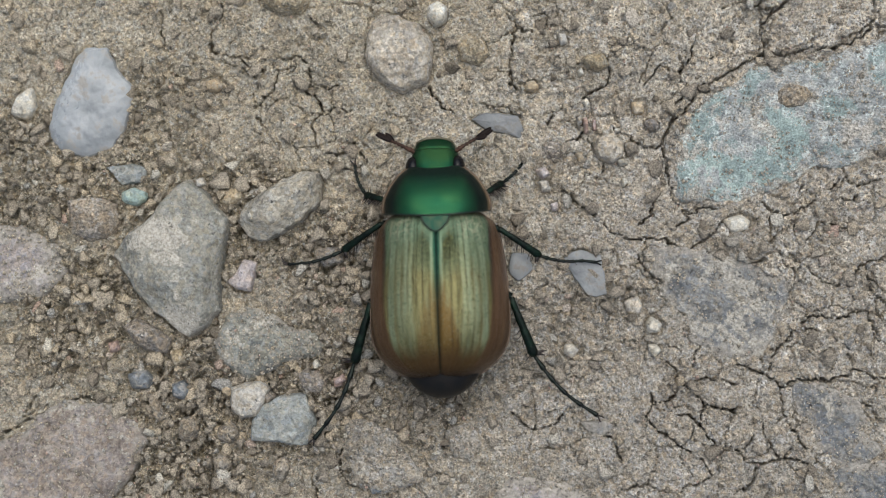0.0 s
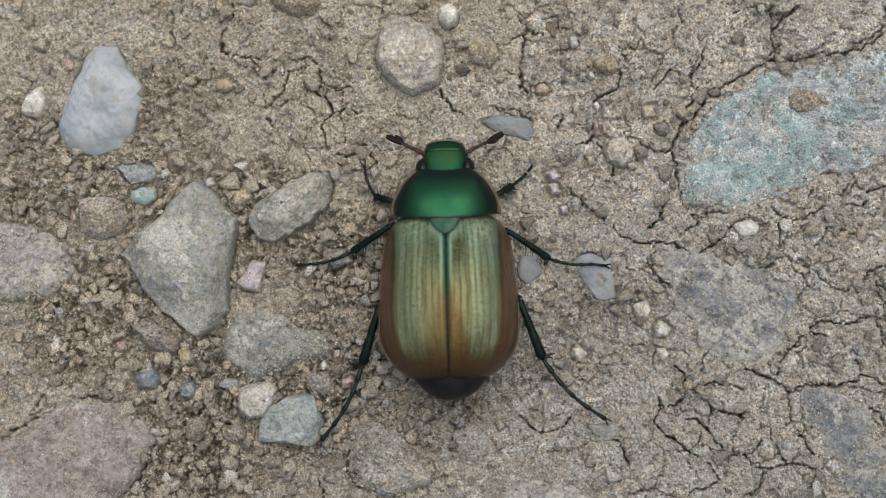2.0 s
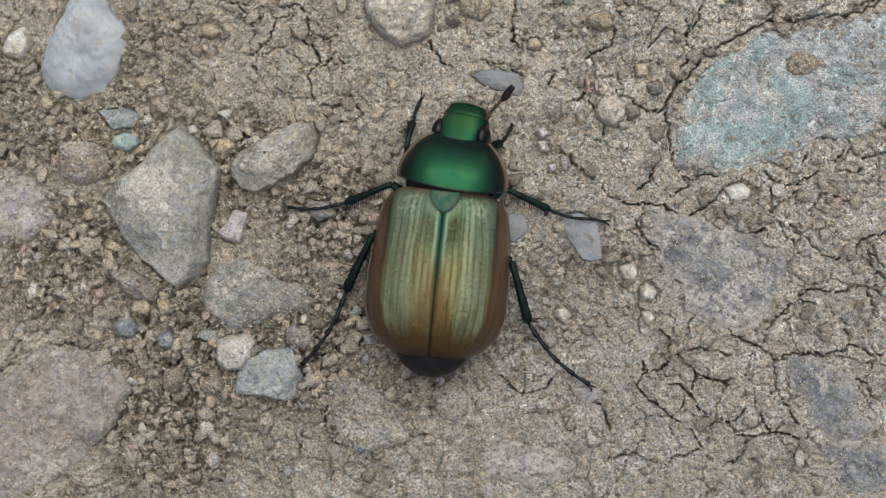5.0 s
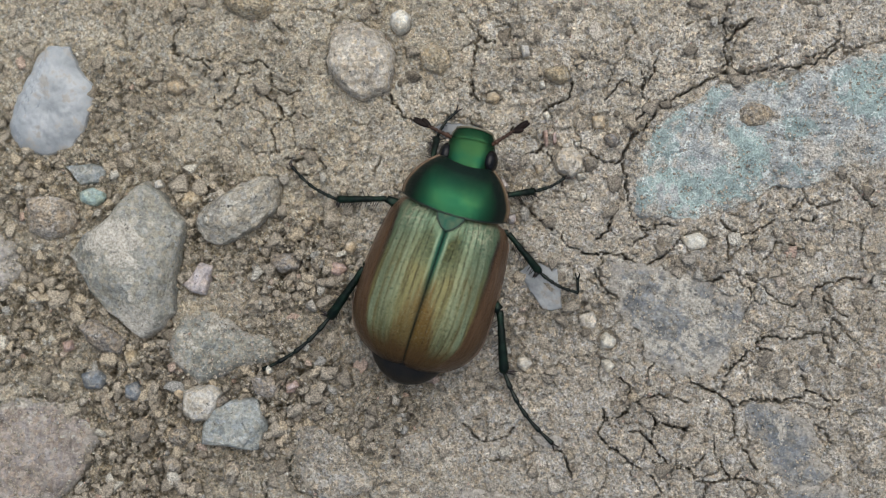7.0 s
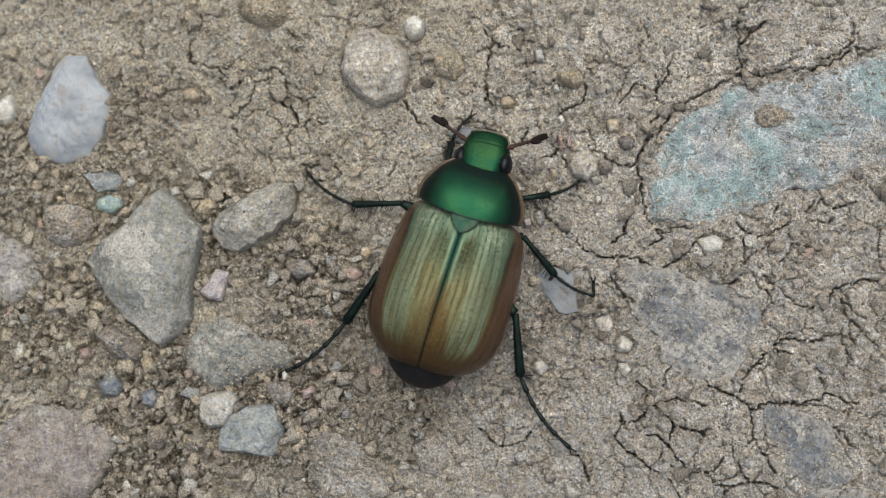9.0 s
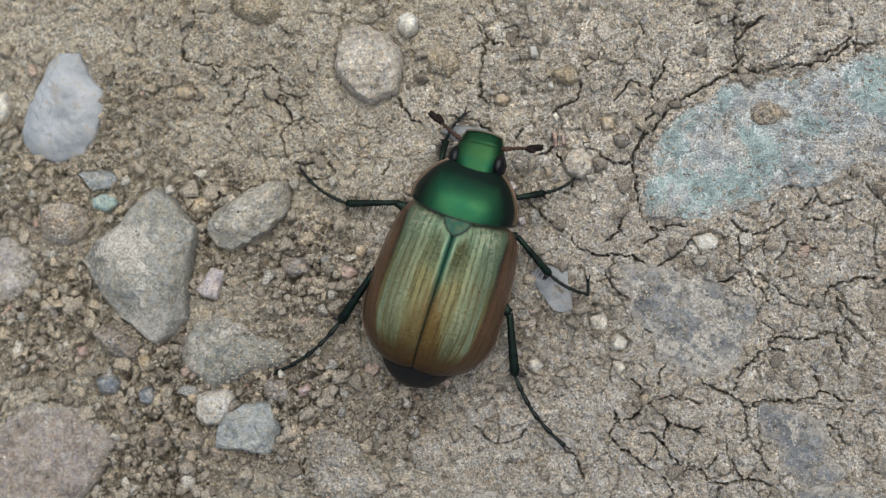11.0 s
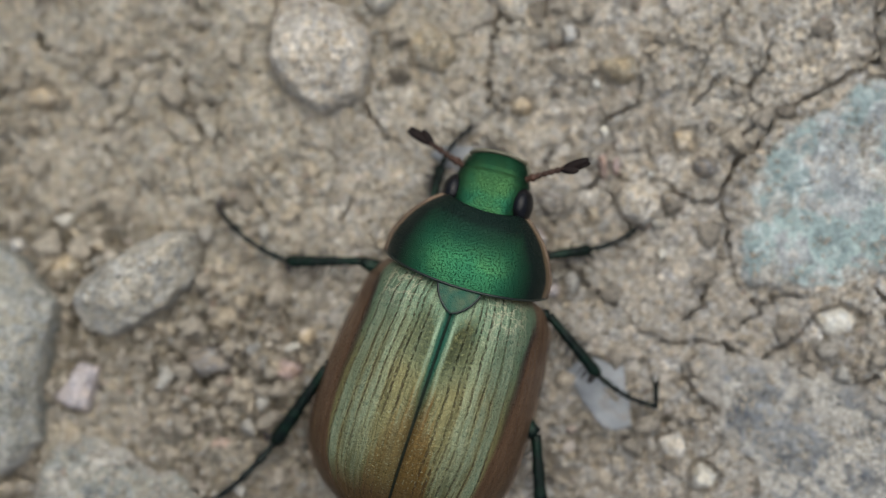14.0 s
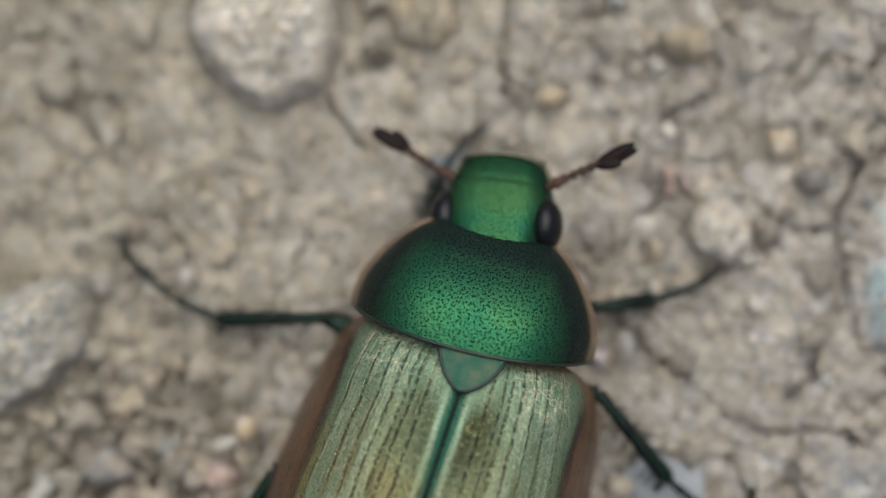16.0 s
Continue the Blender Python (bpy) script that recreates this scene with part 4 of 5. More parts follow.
stone("pebble", "small slate-blue pebble in brown crumbs", rock_dkblue, 0.6, (-26.1, 5.5), (-24.9, 5.9), (-24.3, 5.3), (-24.6, 4.6), (-25.7, 4.5))
stone("pebble", "small dark blue-grey pebble", rock_dkblue, 0.7, (-23.2, 5.0), (-22.4, 5.3), (-21.9, 4.6), (-22.3, 4.0), (-23.1, 4.2))
stone("flat_stone", "pinkish flat stone flush with the soil", rock_mauve, 0.5, (-36.8, 14.5), (-33.9, 14.7), (-31.5, 14.5), (-30.4, 13.3), (-30.6, 11.5), (-31.6, 10.3), (-33.6, 9.9), (-36.5, 9.4))
stone("flat_stone", "large flat brownish-pink stone with dark pits", rock_slab, 0.45, (-36.1, 0.5), (-33.9, 1.3), (-31.8, 2.4), (-30.1, 3.4), (-28.3, 3.7), (-26.6, 3.3), (-25.1, 2.4), (-24.7, 1.1), (-25.2, -0.2), (-26.0, -1.7), (-27.2, -3.1), (-29.3, -5.3), (-35.7, -6.3))
stone("flat_stone", "large turquoise-green flat stone dusted with soil", rock_turq, 0.35, (8.5, 17.8), (8.2, 19.9), (8.1, 21.7), (8.6, 23.1), (9.7, 24.2), (11.1, 24.9), (12.3, 25.9), (13.7, 26.6), (15.3, 26.8), (17.2, 27.1), (18.8, 27.8), (20.4, 28.4), (25.5, 29.8), (28.5, 28.5), (29.0, 24.0), (27.0, 21.8), (21.7, 21.8), (19.9, 21.1), (18.6, 20.4), (16.8, 20.4), (15.5, 19.4), (13.8, 18.5), (11.4, 17.7), (10.3, 17.8), (9.3, 17.4))
stone("flat_stone", "grey flat stone flush with cracked soil", rock_flush, 0.12, (6.7, 15.1), (8.5, 15.3), (10.6, 14.3), (13.1, 13.9), (15.1, 13.3), (15.5, 11.9), (14.7, 9.4), (13.7, 7.9), (11.9, 7.8), (9.8, 9.1), (7.9, 11.9), (6.8, 13.6))
stone("flat_stone", "dark grey flat stone flush with cracked soil", rock_dark, 0.1, (15.8, 6.6), (17.6, 6.9), (18.7, 6.3), (20.5, 4.6), (21.6, 2.9), (19.5, 1.4), (17.7, 2.4), (17.0, 3.8), (15.9, 5.2))
stone("flat_stone", "dark grey flat stone flush with cracked soil", rock_dark, 0.1, (18.5, 1.4), (20.6, 2.2), (23.0, 1.6), (23.1, -0.9), (19.6, -1.0))
stone("quartz_pebble", "translucent bluish-white quartz chip", quartz_dull, 0.15, (1.2, 13.7), (1.9, 14.3), (2.4, 14.5), (3.7, 14.1), (4.0, 13.0), (4.2, 11.8), (3.6, 11.6), (3.0, 11.7), (2.3, 12.4), (1.8, 13.0))
stone("quartz_pebble", "translucent bluish-white quartz chip", quartz_dull, 0.12, (-2.0, 14.2), (-0.9, 14.1), (-0.5, 13.2), (-1.5, 12.3), (-2.1, 12.9))
stone("quartz_pebble", "thin glassy grey stone flake lying flat in the soil", quartz_grey, 0.2, (-4.9, 22.4), (-4.2, 22.8), (-3.0, 23.0), (-1.9, 22.8), (-1.5, 21.8), (-1.7, 21.4), (-2.6, 21.7), (-3.9, 21.8))
stone("pebble", "small rounded pinkish pebble", rock_pinkgrey, 1.0, (3.2, 21.6), (4.1, 22.0), (4.9, 21.4), (4.8, 20.5), (4.2, 19.9), (3.3, 20.3), (3.0, 21.0))
stone("pebble", "small cream-white pebble on dry soil", rock_cream, 0.5, (11.2, 16.7), (12.3, 17.1), (13.0, 16.7), (12.8, 16.1), (11.8, 15.9))
stone("pebble", "tiny cream-white pebble on dry soil", rock_cream, 0.6, (6.6, 10.1), (7.0, 10.5), (7.7, 10.1), (7.5, 9.5), (6.8, 9.4))
stone("soil_clod", "brown soil clod on the turquoise stone", clod, 0.7, (14.1, 24.9), (14.8, 25.5), (16.2, 25.4), (16.6, 24.7), (15.9, 23.9), (14.9, 23.7), (14.2, 24.2))
stone("soil_clod", "yellow-brown soil clod on dry soil", clod_tan, 1.5, (-18.8, 30.1), (-18.1, 30.9), (-16.8, 31.3), (-15.6, 30.6), (-15.3, 29.5), (-16.0, 28.7), (-17.1, 28.6), (-18.3, 29.2))
stone("pebble", "small cream oval pebble standing in soil", rock_cream, 1.1, (-7.9, 29.5), (-7.2, 29.9), (-6.5, 29.5), (-6.6, 28.5), (-7.3, 28.2), (-7.9, 28.8))
stone("soil_clod", "flat yellowish soil clod", clod_tan, 0.9, (-6.1, 27.4), (-5.2, 27.9), (-4.2, 27.5), (-3.8, 26.6), (-4.4, 25.9), (-5.6, 26.1))
stone("pebble", "small pale cream pebble", rock_cream, 0.8, (-34.0, 22.9), (-33.1, 23.6), (-32.7, 22.4), (-33.2, 21.4), (-34.4, 21.8))
stone("pebble", "tiny yellow-brown pebble on dry soil", rock_yellow, 0.5, (-1.5, 24.9), (-1.0, 25.1), (-0.6, 24.7), (-0.9, 24.3), (-1.5, 24.4))
stone("soil_plate", "rough grey plate of dried soil", clod_pale, 0.45, (-5.5, 2.8), (-4.6, 3.3), (-3.7, 2.9), (-3.4, 1.8), (-4.1, 0.9), (-5.1, 1.0), (-5.6, 1.8))
stone("soil_plate", "broad pale plate of dried soil among crumbs", clod_pale, 0.5, (-12.0, 2.7), (-10.6, 3.2), (-9.0, 2.7), (-8.0, 1.4), (-6.9, 0.2), (-7.3, -0.6), (-9.5, -1.4), (-11.5, -0.9), (-12.1, 1.0))
stone("soil_clod", "grey crumbly soil clod", clod_grey, 0.7, (-15.2, 6.0), (-13.8, 6.3), (-13.2, 5.5), (-13.5, 4.8), (-14.8, 4.9))
stone("pebble", "tiny reddish pebble on dry soil", rock_red, 0.4, (-12.9, 5.8), (-12.2, 5.9), (-12.3, 5.3), (-12.8, 5.2))
stone("flat_stone", "pale pinkish flat stone flush with soil", rock_mauve, 0.3, (-2.3, -0.6), (-0.5, 0.0), (2.0, -0.0), (3.8, -1.0), (2.0, -2.5), (-2.2, -2.7))
stone("stone_chip", "dark flat stone chip", rock_dark, 0.3, (2.7, 3.7), (4.3, 3.9), (4.9, 3.5), (4.3, 2.9), (3.2, 3.2))
stone("soil_clod", "small brown soil clod", clod, 0.8, (-22.5, 2.8), (-21.5, 3.0), (-21.2, 2.0), (-21.8, 1.3), (-22.6, 1.6))
stone("soil_clod", "small brown soil clod", clod, 0.8, (-20.1, 2.4), (-19.1, 2.8), (-18.6, 1.9), (-19.3, 1.3), (-20.1, 1.6))
stone("soil_clod", "small yellowish soil clod", clod_tan, 0.7, (-20.4, 17.4), (-19.3, 17.8), (-19.0, 16.9), (-20.0, 16.3), (-20.7, 16.7))
stone("pebble", "small tan pebble on dry soil", rock_yellow, 0.6, (-21.9, 24.3), (-21.2, 24.6), (-20.7, 24.1), (-21.1, 23.7), (-21.7, 23.7))
stone("soil_clod", "small grey soil clod", clod_grey, 0.6, (-14.3, 13.9), (-12.9, 14.1), (-12.5, 13.1), (-13.7, 12.7), (-14.4, 13.2))
stone("pebble", "tiny pale pebble on dry soil", rock_pale, 0.5, (0.4, 28.1), (0.9, 28.1), (1.1, 27.5), (0.6, 27.3))
stone("pebble", "tiny tan pebble on dry soil", rock_yellow, 0.5, (5.2, 23.9), (6.0, 24.0), (6.1, 23.2), (5.4, 23.1))
stone("soil_clod", "rough grey soil clod beside the beetle", clod_grey, 0.7, (-15.2, 6.1), (-14.5, 6.3), (-13.6, 5.7), (-13.4, 4.9), (-14.1, 4.9), (-15.0, 5.4))
stone("stone_chip", "tiny pale cream stone chip", rock_cream, 0.6, (-14.3, 6.7), (-14.0, 7.0), (-13.7, 6.5), (-14.1, 6.3))
stone("pebble", "tiny reddish-pink pebble among crumbs", rock_red, 0.6, (-12.9, 5.6), (-12.3, 6.1), (-12.0, 5.7), (-12.7, 5.3))
stone("pebble", "small yellowish pebble among crumbs", rock_yellow, 0.6, (-20.0, 4.9), (-19.6, 5.1), (-19.1, 4.7), (-19.4, 4.3), (-19.9, 4.5))
stone("soil_clod", "small pale soil clod beside a pebble", clod_grey, 0.8, (-17.3, 4.5), (-16.8, 4.8), (-16.4, 4.5), (-17.0, 3.9))
stone("soil_clod", "small brown soil clod", clod, 0.7, (-20.4, 0.3), (-19.7, 0.8), (-19.0, 0.3), (-19.3, -0.4), (-20.1, -0.4))
stone("soil_clod", "small brown soil clod", clod, 0.8, (-19.9, 2.3), (-19.3, 2.6), (-18.7, 2.2), (-18.9, 1.5), (-19.6, 1.6))
stone("soil_clod", "small brown soil clod", clod, 0.7, (-16.4, 0.5), (-15.7, 0.8), (-15.3, 0.1), (-15.9, -0.9), (-16.5, -0.4))
stone("soil_clod", "narrow brown soil clod", clod, 0.7, (-24.7, 4.4), (-24.3, 4.5), (-23.8, 3.7), (-23.5, 2.7), (-24.0, 2.5), (-24.4, 3.3))
stone("stone_chip", "small dark blue-grey stone chip", rock_dkblue, 0.4, (-10.4, -1.0), (-9.6, -0.6), (-9.3, -1.1), (-10.1, -1.4))
stone("soil_clod", "small tan soil clod", clod_tan, 0.6, (-23.4, 7.1), (-22.7, 7.4), (-22.2, 6.4), (-23.0, 6.1))
stone("pebble", "small reddish pebble in soil", rock_red, 0.5, (-27.4, 7.4), (-26.8, 7.6), (-26.6, 7.0), (-27.2, 6.7))
stone("soil_clod", "yellow-brown soil clod on dry soil", clod_tan, 0.9, (1.9, 26.6), (2.5, 26.9), (3.4, 27.0), (3.8, 26.2), (3.0, 25.7), (2.2, 26.1))
stone("pebble", "tiny cream-white pebble on dry soil", rock_cream, 0.6, (2.1, 23.9), (2.4, 24.1), (2.7, 23.7), (2.4, 23.4))
stone("pebble", "tiny white pebble on dry soil", rock_cream, 0.6, (1.7, 25.8), (2.0, 26.0), (2.2, 25.5), (1.8, 25.4))
stone("pebble", "tiny pale grey pebble", rock_pale, 0.6, (1.8, 22.8), (2.1, 23.0), (2.2, 22.4), (1.9, 22.3))
stone("stone_chip", "thin reddish-brown stone sliver", rock_red, 0.5, (2.2, 22.8), (2.5, 22.9), (2.6, 21.9), (2.4, 21.8))
stone("stone_chip", "thin reddish-brown stone sliver", rock_red, 0.4, (2.8, 22.7), (3.0, 22.8), (3.1, 22.1), (2.9, 22.0))
stone("soil_clod", "small brown soil clod beside a pinkish pebble", clod, 0.8, (4.7, 21.2), (5.1, 21.5), (5.7, 21.3), (5.8, 20.8), (5.1, 20.4))
stone("pebble", "small smooth grey-brown pebble", rock_grit, 0.5, (4.3, 20.3), (4.9, 20.4), (5.2, 20.0), (4.6, 19.8))
stone("pebble", "tiny orange-tan pebble on dry soil", rock_yellow, 0.6, (1.8, 20.6), (2.3, 20.7), (2.4, 20.2), (2.0, 20.0))
stone("soil_clod", "pale beige soil clod", clod_grey, 0.7, (6.0, 22.7), (6.7, 23.0), (7.1, 22.6), (6.9, 22.0), (6.2, 22.1))
stone("pebble", "tiny cream-white pebble on dry soil", rock_cream, 0.6, (4.7, 18.9), (5.0, 19.1), (5.2, 18.8), (4.9, 18.5))
stone("pebble", "tiny cream-white pebble on dry soil", rock_cream, 0.4, (4.2, 22.2), (4.6, 22.3), (4.6, 22.0), (4.3, 21.9))
stone("pebble", "small pinkish-white pebble on dry soil", rock_pink, 0.7, (-0.7, 19.4), (-0.1, 19.7), (0.3, 19.2), (-0.2, 18.8))
stone("pebble", "small pale grey pebble", rock_pale, 0.6, (-0.5, 18.7), (0.1, 18.8), (0.4, 18.1), (-0.2, 18.0))
stone("pebble", "tiny pink pebble on dry soil", rock_pink, 0.5, (0.3, 17.3), (0.8, 17.5), (0.9, 17.0), (0.5, 16.8))
stone("soil_plate", "rough grey plate of dried soil", clod_grey, 0.5, (-0.4, 21.0), (0.2, 21.3), (0.8, 21.2), (1.1, 20.4), (0.4, 20.0), (-0.2, 20.3))
stone("soil_clod", "orange-brown soil clod on dry soil", clod_tan, 0.5, (-25.9, 20.7), (-25.0, 21.1), (-24.5, 20.5), (-25.2, 20.0))
stone("pebble", "small pale grey pebble", rock_pale, 0.5, (-22.3, 18.0), (-21.8, 18.2), (-21.5, 17.7), (-22.1, 17.5))
stone("pebble", "small pink stone chip on brown soil", rock_red, 0.5, (-9.5, 13.3), (-10.0, 12.8), (-10.6, 13.0), (-10.5, 13.7), (-9.9, 13.7))
stone("pebble", "small tan pebble on dry soil", rock_yellow, 0.5, (-9.0, 14.7), (-9.3, 14.2), (-9.8, 14.5), (-9.7, 15.0), (-9.2, 15.1))
stone("pebble", "tiny cream-white pebble on dry soil", rock_cream, 0.5, (7.7, 8.4), (7.3, 7.9), (6.9, 8.2), (6.8, 8.7), (7.3, 8.8))
stone("pebble", "small pale pinkish-grey pebble", rock_pinkgrey, 0.4, (6.5, 11.1), (6.2, 10.5), (5.5, 10.6), (5.2, 11.4), (6.1, 11.8))
stone("pebble", "small pale grey pebble", rock_pale, 0.5, (2.6, 8.2), (2.1, 7.6), (1.5, 8.0), (1.6, 8.5), (2.1, 8.6))
stone("pebble", "tiny cream-white pebble on dry soil", rock_cream, 0.5, (5.2, 18.9), (5.1, 18.7), (4.8, 18.7), (4.8, 19.1), (5.1, 19.1))


def ground():
    step = 0.075
    far = np.array([2, 5, 12, 30, 80, 200, 500, 1500, 5000, 20000, 60000.0])
    xs = np.r_[-37.5 - far[::-1], np.arange(-37.5, 25.5, step), 25.5 + far]
    ys = np.r_[-6 - far[::-1], np.arange(-6, 33.5, step), 33.5 + far]
    x, y = np.meshgrid(xs, ys)
    inner = np.clip(1 - np.maximum(np.maximum(-37.5 - x, x - 25.5), np.maximum(-6 - y, y - 33.5)) / 20, 0, 1)
    z = ground_height(x, y) * inner
    verts, faces = sheet(np.stack([x, y, z], -1))
    me = mesh_of("ground", verts, faces, soil)
    me.attributes.new("loose", "FLOAT", "POINT").data.foreach_set("value", looseness(x, y).ravel().astype(np.float32))
    me.attributes.new("tan", "FLOAT", "POINT").data.foreach_set("value", ((0.008 * y - 0.02 * x) * inner).ravel().astype(np.float32))
    me.attributes.new("pale", "FLOAT", "POINT").data.foreach_set("value", np.clip(inner * ((y - 9) / 20 + 0.6 * np.clip((x - 6) / 9, 0, 1) + 0.8 * np.exp(-((x - 3.5) / 6) ** 2 - ((y - 23) / 6) ** 2)), 0, 1.4).ravel().astype(np.float32))
    tagged(new("ground", me), "dry cracked grey-brown soil with fine grit", "ground", kind="structure")


def crumb_shapes(subdivisions, count, seed):
    """Unit lumps, each with its own dents."""
    shapes = []
    for k in range(count):
        bm = bmesh.new()
        if subdivisions:
            bmesh.ops.create_icosphere(bm, subdivisions=subdivisions, radius=1.0)
        else:
            corner = {(k, w): bm.verts.new([1.15 * w * (k == i) for i in range(3)]) for k in range(3) for w in (-1, 1)}
            for i, j, k in itertools.product((-1, 1), repeat=3):
                ring = corner[0, i], corner[1, j], corner[2, k]
                bm.faces.new(ring if i * j * k > 0 else ring[::-1])
            bm.verts.index_update()
        v = np.array([tuple(q.co) for q in bm.verts])
        f = np.array([[q.index for q in face.verts] for face in bm.faces])
        bm.free()
        rng = np.random.default_rng(seed + k)
        for _ in range(9):
            d = rng.normal(size=3)
            d /= np.linalg.norm(d)
            cut = rng.uniform(0.25, 0.75)
            over = np.maximum(v @ d - cut, 0)
            v = v - over[:, None] * d
        v = v * (1 + rng.normal(0, 0.09 if subdivisions else 0.2, (len(v), 1)))
        shapes.append((v, f))
    return shapes


def scatter(name, label, count, low, high, subdivisions, seed, loose_only):
    rng = np.random.default_rng(seed)
    x, y = rng.uniform(-38, 26, count * 3), rng.uniform(-6, 34, count * 3)
    keep = rng.uniform(0, 1, count * 3) < (looseness(x, y) ** 1.5 + 0.045 if loose_only else 0.45 + 0.55 * looseness(x, y))
    x, y = x[keep][:count], y[keep][:count]
    z = ground_height(x[None], y[None])[0]
    bedded = z > -0.85
    for outline, level in FLATS:
        on = within(outline, x, y)
        z, bedded = np.where(on, level, z), bedded & (~on | (rng.uniform(0, 1, len(x)) < (0.0 if loose_only else 0.45)))
    x, y, z = x[bedded], y[bedded], z[bedded]
    r = low * (high / low) ** (rng.uniform(0, 1, len(x)) ** (1.6 if loose_only else 2.2))
    shapes = crumb_shapes(subdivisions, 8, seed)
    nv, f = len(shapes[0][0]), shapes[0][1]
    base = np.stack([s[0] for s in shapes])[rng.integers(0, 8, len(x))]
    squash = np.stack([rng.uniform(0.55, 1.3, len(x)), rng.uniform(0.7, 1.2, len(x)), rng.uniform(0.5, 0.9, len(x))], -1)
    base = base * squash[:, None] * r[:, None, None]
    a, b = rng.uniform(0, 2 * np.pi, len(x)), rng.normal(0, 0.5, len(x))
    ca, sa, cb, sb = np.cos(a), np.sin(a), np.cos(b), np.sin(b)
    turn = np.stack([np.stack([ca, -sa * cb, sa * sb], -1), np.stack([sa, ca * cb, -ca * sb], -1), np.stack([0 * a, sb, cb], -1)], 1)
    v = np.einsum("nij,nvj->nvi", turn, base) + np.stack([x, y, z + (0.32 if loose_only else 0.12) * r], -1)[:, None]
    faces = (f[None] + nv * np.arange(len(x))[:, None, None]).reshape(-1, 3)
    tagged(new(name, mesh_of(name, v.reshape(-1, 3), faces, crumbs if loose_only else grains, smooth=False)), label, "soil crumbs", kind="stuff")


ground()
scatter("soil_crumbs", "loose brown and grey crumbs of dry soil", 5200, 0.28, 0.72, 2, 101, True)
scatter("soil_crumbs", "small loose tan crumbs of dry soil", 15000, 0.12, 0.32, 1, 303, True)
scatter("sand_grains", "tiny sand grains scattered on the soil", 135000, 0.055, 0.18, 0, 202, False)

# ---- beetle (millimetres; y ahead, origin on the ground under the tip of the scutellum) ----
beetle = tagged(new("beetle"), "metallic green beetle with striped straw-brown wing cases", "beetle")


def case_width(y):
    """Half width of the closed wing cases."""
    rear = 4.30 * np.power(np.clip(1 - np.power(np.clip((-5.0 - y) / 3.93, 0, 1), 2.5), 0.004, 1), 0.55)
    return np.where(y < -5.0, rear, np.interp(y, [-5.0, -3.5, -1.5, 0.0, 0.6, 1.1, 1.6], [4.30, 4.30, 4.12, 3.90, 3.76, 3.48, 2.9]))


def smooth_width(y):
    return sum(case_width(y + d) for d in (-0.2, -0.1, 0, 0.1, 0.2)) / 5


def case_top(y):
    return sum(np.interp(y + d, [-9.5, -8.8, -7.8, -6.5, -5, -3, -1, 0.5, 1.6], [3.3, 3.8, 4.7, 5.35, 5.65, 5.75, 5.6, 5.25, 4.75]) for d in (-0.4, 0, 0.4)) / 3


def elytron(side):
    s, r = np.meshgrid(np.linspace(0, 1, 110), np.linspace(0, 1, 170))
    s = 1 - (1 - s) ** 1.35
    front = 1.25 + 0.25 * s - 0.9 * np.maximum(0, s - 0.8) ** 2 * 25 * 0.4
    front = front - 1.0 * np.clip(1 - s / 0.2, 0, 1)
    back = -8.55 + 0.12 * np.exp(-((s / 0.10) ** 2)) - 0.06 * s
    y = front + (back - front) * r
    w = smooth_width(y)
    x = s * w
    low = 1.65 + 0.45 * np.clip((-6.5 - y) / 2.5, 0, 1)
    z = low + (case_top(y) - low) * np.power(np.clip(1 - s**2.9, 0, 1), 0.66)
    z = z - 0.10 * np.exp(-((s / 0.03) ** 2)) + 0.05 * np.exp(-(((s - 0.08) / 0.05) ** 2))
    z = z - 0.25 * np.clip((r - 0.97) / 0.03, 0, 1) ** 2
    shoulder = np.exp(-(((s - 0.72) / 0.16) ** 2 + ((y - 0.4) / 0.8) ** 2))
    z = z + 0.22 * shoulder
    top = np.stack([side * x, y, z], -1)
    edge_line = top[8:, -1].copy()
    lip = top[:, -1:].copy()
    lip[..., 0] *= 0.93
    lip[..., 2] -= 0.25
    top = np.concatenate([top, lip], 1)
    tail = top[-1:].copy()
    tail[..., 2] -= 0.35
    tail[..., 1] += 0.2
    top = np.concatenate([top, tail])
    uv = np.stack(np.broadcast_arrays(np.r_[s[0], 1.0][None, :], np.r_[r[:, 0], 1.0][:, None]), -1).reshape(-1, 2)
    if side < 0:
        top = top[:, ::-1]
        uv = uv.reshape(171, 111, 2)[:, ::-1].reshape(-1, 2)
    v, f = sheet(top)
    ob = part("elytron", (v, f[:, ::-1]), wing_cases[side], beetle, "straw-green striped wing case with brown rim", uv)
    part("rim", rim_tube(edge_line, 0.06), rim_straw, ob, "thin raised brown edge")


